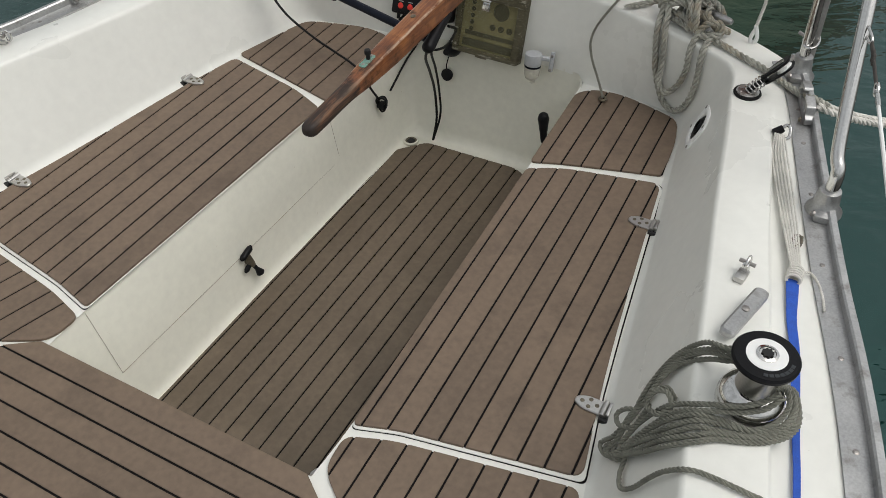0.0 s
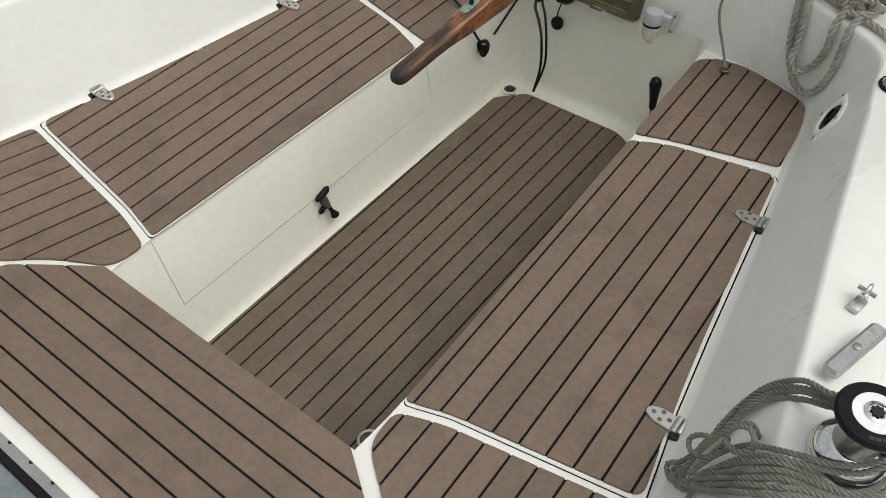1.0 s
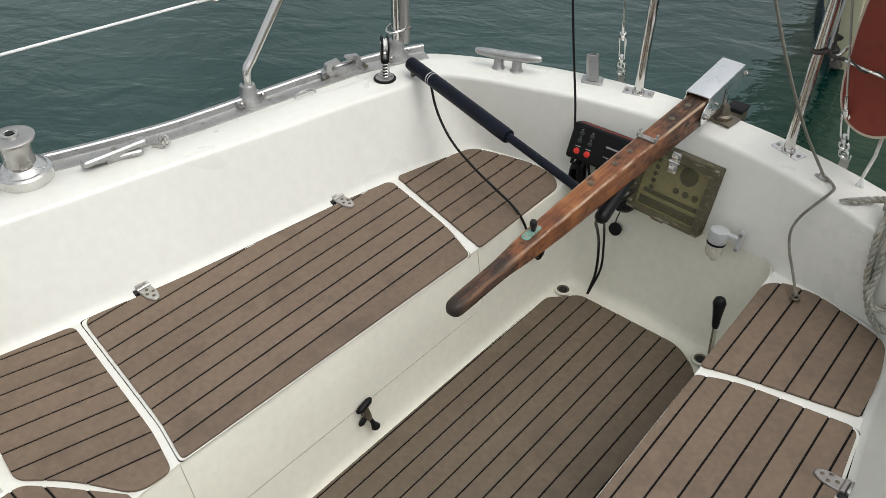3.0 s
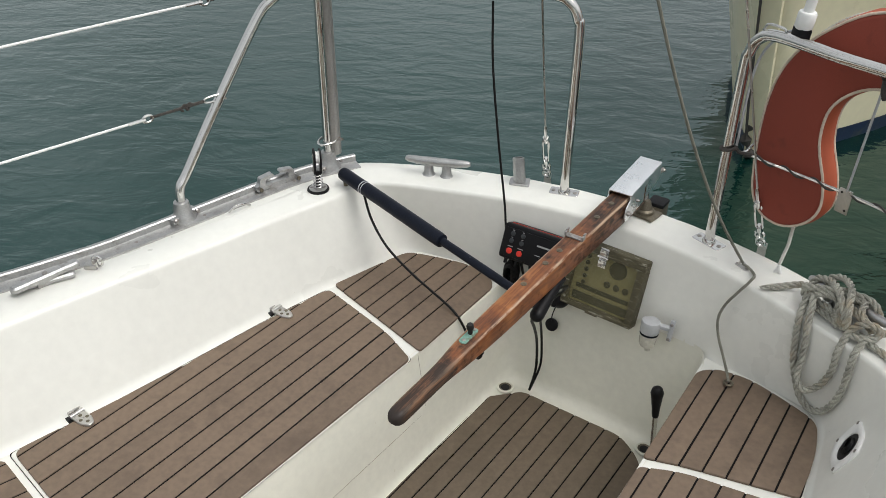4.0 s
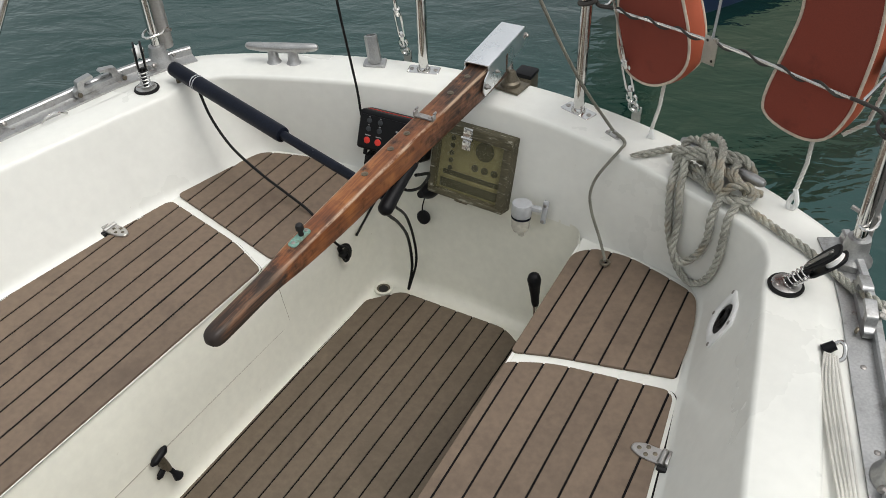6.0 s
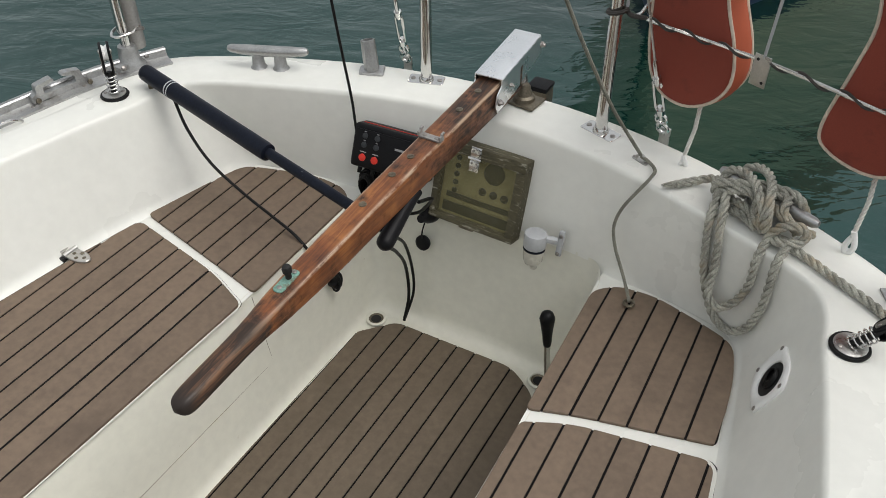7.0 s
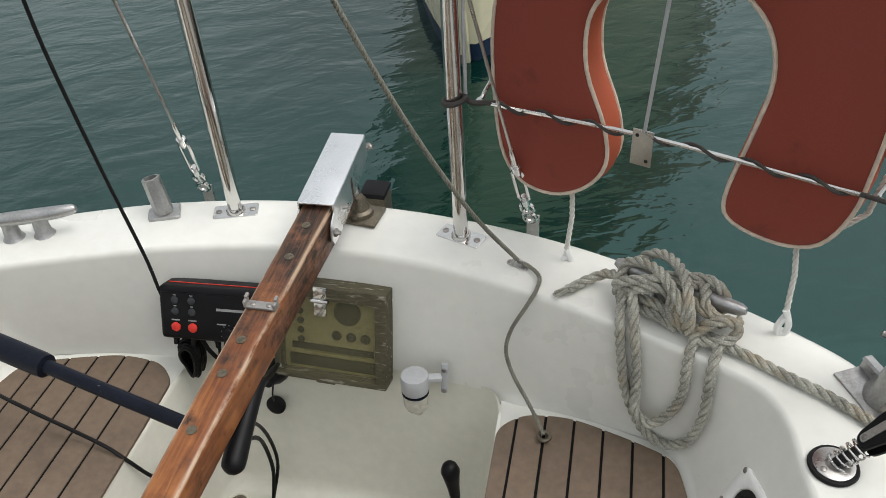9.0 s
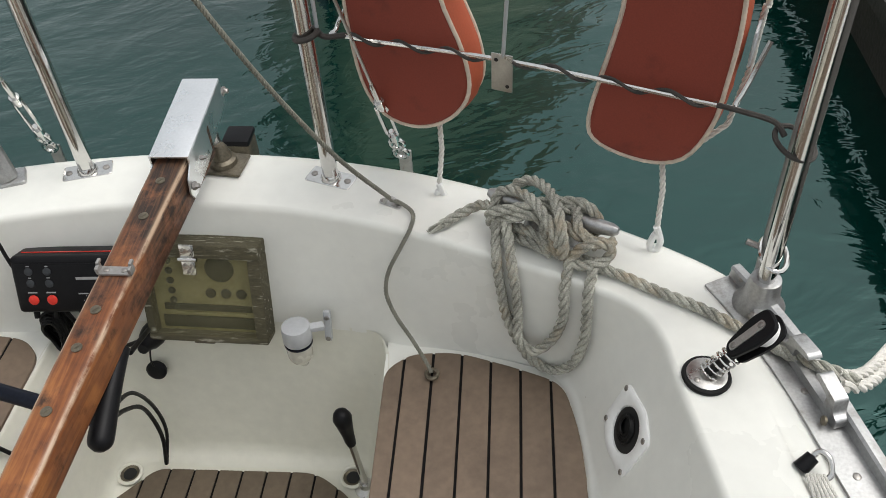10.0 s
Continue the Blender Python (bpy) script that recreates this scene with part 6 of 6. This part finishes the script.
def strap_and_lines():
    ob = thing("webbing_strap", (.95, -.1, z_side(-.1)), "blue webbing strap lying along the side deck", "strap")
    pts = [(.944, .085), (.960, -.005), (.980, -.085), (1.012, -.242), (1.033, -.35), (1.078, -.62)]
    bm = bmesh.new()
    path = smooth([(x, y, 0) for x, y in pts], 6)
    rows = []
    for i, p in enumerate(path):
        z = z_side(p.y) + .004 + .0015 * math.sin(i * .6)
        w = float(np.interp(p.y, [-.3, -.1, .0, .08], [.0050, .0075, .0085, .0112]))
        rows.append([(p.x - w, p.y, z + .0025), (p.x + w, p.y, z + .0025), (p.x + w, p.y, z), (p.x - w, p.y, z)])
    V = [[bm.verts.new(q) for q in r] for r in rows]
    for A, B in zip(V, V[1:]):
        for j in range(4):
            bm.faces.new((A[j], A[(j + 1) % 4], B[(j + 1) % 4], B[j]))
    bm.faces.new(V[0])
    bm.faces.new(V[-1])
    part("webbing", bm, BLUE, ob)
    lines = thing("lashing_lines", (.89, .2, z_side(.2)), "bundle of thin white braided lines along the side deck", "lines")
    rnd = random.Random(5)
    for i in range(6):
        o = (i - 2.5) * .0060
        z = z_side(.2) + .016
        part("line", strands(smooth([(.834 + o * .6, .470, z + .010), (.850 + o * 1.0, .41, z), (.880 + o * 1.0, .31, z - .004 + rnd.uniform(-.002, .004)), (.918 + o * .8, .19, z - .004), (.944 + o * .5, .100, z - .004)], 8), .0021, .012), ROPE_WHITE, lines)
    for k in range(5):
        loop = [Vector((.945, .104 - k * .006, z_side(.1) + .010)) + Vector((.012 * math.cos(t), .003 * math.sin(t), .009 * math.sin(t))) for t in [2 * math.pi * i / 12 for i in range(12)]]
        part("whipping", pipe(loop, .0028, 6, True), ROPE_WHITE, lines)
    part("tail", strands(smooth([(.950, .100, z_side(.1) + .010), (.968, .112, z_side(.1) + .008), (.986, .096, z_side(.1) + .004), (1.000, .060, z_side(.05) + .004), (1.006, .030, z_side(.03) + .007)], 8), .0026, .014), ROPE_WHITE, lines)
    hy, hz = .487, z_side(.487)
    eye = thing("deck_hook", (.833, hy, hz), "bent steel hook with a black plug holding the white lines", "deck eye")
    part("black_plug", pipe([(.822, hy - .006, hz + .006), (.836, hy + .004, hz + .016)], [.0095, .0080], 14), BLACK, eye, "black rubber plug")
    part("hook", pipe(smooth([(.834, hy + .003, hz + .016), (.842, hy + .006, hz + .024), (.850, hy - .002, hz + .024), (.853, hy - .014, hz + .012), (.846, hy - .020, hz + .006)], 5), .0036, 10), STEEL, eye)
    ring = thing("deck_ring", (.935, .18, z_side(.18)), "small dark ring shackle beside the toe rail", "shackle", "rail shackles")
    part("bow", pipe([(.930 + .008 * math.cos(t), .178 + .016 * math.sin(t), z_side(.18) + .010) for t in [2 * math.pi * i / 14 for i in range(14)]], .0036, 8, True), TARN, ring)
    part("saddle", block((.020, .010, .010), pose(.930, .192, z_side(.18) + .006), .003), TARN, ring)
    ring2 = thing("deck_ring", (-.885, .40, z_side(.4)), "small bent steel ring lying on the toe rail base", "shackle", "rail shackles")
    part("bow", pipe(smooth([(-.875, .37, z_side(.4) + .004), (-.868, .385, z_side(.4) + .016), (-.862, .41, z_side(.4) + .016), (-.858, .43, z_side(.4) + .004)], 5), .0032, 8), STEEL, ring2)


strap_and_lines()


# ---- neighbouring boat ----
def neighbour():
    stem = Vector((-.30, 3.30, 0))
    ob = thing("moored_boat", (-.35, 3.30, -.32), "cream-painted wooden boat with blue boot topping moored bow-on astern", "boat")
    head = Vector((.03, 1, 0)).normalized()
    side_v = Vector((head.y, -head.x, 0))

    def half(t, z):
        """Half breadth at t metres aft of the stem."""
        flare = .30 + .70 * min(1.0, max(0.0, (z + .32) / 1.3))
        return .055 + (1.25 * (1 - math.exp(-t / 1.5))) * (.62 + .42 * flare)

    def point(s, t, z, extra=0.0):
        rake = -.30 * max(-.2, z + .32)
        return stem + head * (t + rake) + side_v * s * (half(t, z) + extra) + Vector((0, 0, z - .05 * min(t, 2.0) * min(1.0, max(0.0, z / .7))))

    def shell(zs, extra=0.0, ts=None):
        ts = ts or [0, .05, .12, .25, .45, .7, 1, 1.4, 1.9, 2.5, 3.2, 4, 5, 6.5]
        bm = bmesh.new()
        rows = [[point(-1, t, z, extra) for z in zs] for t in ts[::-1]] + [[point(1, t, z, extra) for z in zs] for t in ts]
        loft(rows, bm)
        return bm

    part("hull", shell([-.23, -.05, .15, .35, .55, .76]), CREAM, ob, "", 70)
    part("boot_topping", shell([-.75, -.5, -.32, -.225], .004), BOOT, ob, "dark blue boot topping at the waterline", 70)
    part("rubbing_strake", shell([.700, .705, .748, .753], .030), STRAKE, ob, "varnished wooden rubbing strake", 30)
    part("bulwark", shell([.75, .86, 1.05, 1.2], -.01), STRAKE, ob, "worn varnished wooden bulwark", 60)
    part("name_board", shell([.795, .80, .885, .89], .012, [.12, .25, .45, .7, 1.0]), GREYWOOD, ob, "bleached carved name board", 30)
    for i in range(7):
        t = .20 + i * .055
        p = point(1, t, .842, .024)
        part("gilt_letter_bar", block((.010, .016 + .010 * (i % 2), .030), Matrix.Translation(p) @ pose(0, 0, 0, 0, 0, -20), .002), GILT, ob, "gilt carved bar")
    part("deck", prism([(point(s, t, 0).x, point(s, t, 0).y) for s, t in [(-1, 6.4), (-1, 3), (-1, 1.2), (-1, .3), (1, .3), (1, 1.2), (1, 3), (1, 6.4)]], .02, Matrix.Translation((0, 0, .84))), GREYWOOD, ob)
    part("stem_post", block((.085, .05, 1.75), Matrix.Translation(stem + head * -.215 + Vector((0, 0, .38))) @ pose(0, 0, 0, 16.7, 0, 2), .012), CREAM, ob)
    part("stem_rope", pipe(smooth([stem + Vector((-.05, -.45, 1.0)), stem + Vector((-.05, -.30, .5)), stem + Vector((-.05, -.18, .1)), stem + Vector((-.04, -.10, -.2))], 6), .0065, 8), CORD, ob, "dark rope down the stem")
    part("weed", pipe(smooth([stem + Vector((-.03, -.06, -.12)), stem + Vector((-.05, -.07, -.20)), stem + Vector((-.02, -.06, -.28)), stem + Vector((-.04, -.05, -.34))], 5), [.02 + .012 * math.sin(i * 1.3) for i in range(16)], 9), CORD, ob, "dark weedy rope end")
    part("stem_iron", block((.09, .10, .34), Matrix.Translation(stem + head * -.42 + Vector((-.03, 0, 1.0))) @ pose(0, 0, 0, 16, 0, 0), .012), TARN, ob, "rusty stem iron")
    part("fender", turned([(.02, -.13), (.075, -.10), (.085, 0), (.075, .10), (.02, .13)], Matrix.Translation(stem + head * -.24 + Vector((-.30, -.08, .97))), 20), BLACK, ob, "black fender")
    part("bow_line", strands(smooth([stem + Vector((-.02, -.42, .74)), stem + Vector((.10, -.37, .665)), stem + Vector((.24, -.28, .70)), stem + Vector((.36, -.22, .86)), stem + Vector((.46, -.2, 1.1))], 8), .0045, .028), ROPE_LINE, ob, "grey bow line")
    return ob


neighbour()

# ---- pontoon on the port quarter ----
def pontoon():
    ob = thing("pontoon", (3.3, 2.5, -.32), "dark weathered timber pontoon lying low on the water", "pontoon", kind="structure")
    m = pose(3.225, 2.5, 0, 0, 0, 0.5)
    part("float", block((3.0, 9.0, .54), m @ Matrix.Translation((.04, 0, -.30)), .02), DARKQUAY, ob)
    part("kerb", block((.09, 9.0, .07), m @ Matrix.Translation((-1.52, 0, -.005)), .012), DARKQUAY, ob)
    for i in range(30):
        part("board", block((2.86, .27, .03), m @ Matrix.Translation((.02, -4.35 + i * .30, -.012)), .004), DARKQUAY, ob)
    return ob


pontoon()
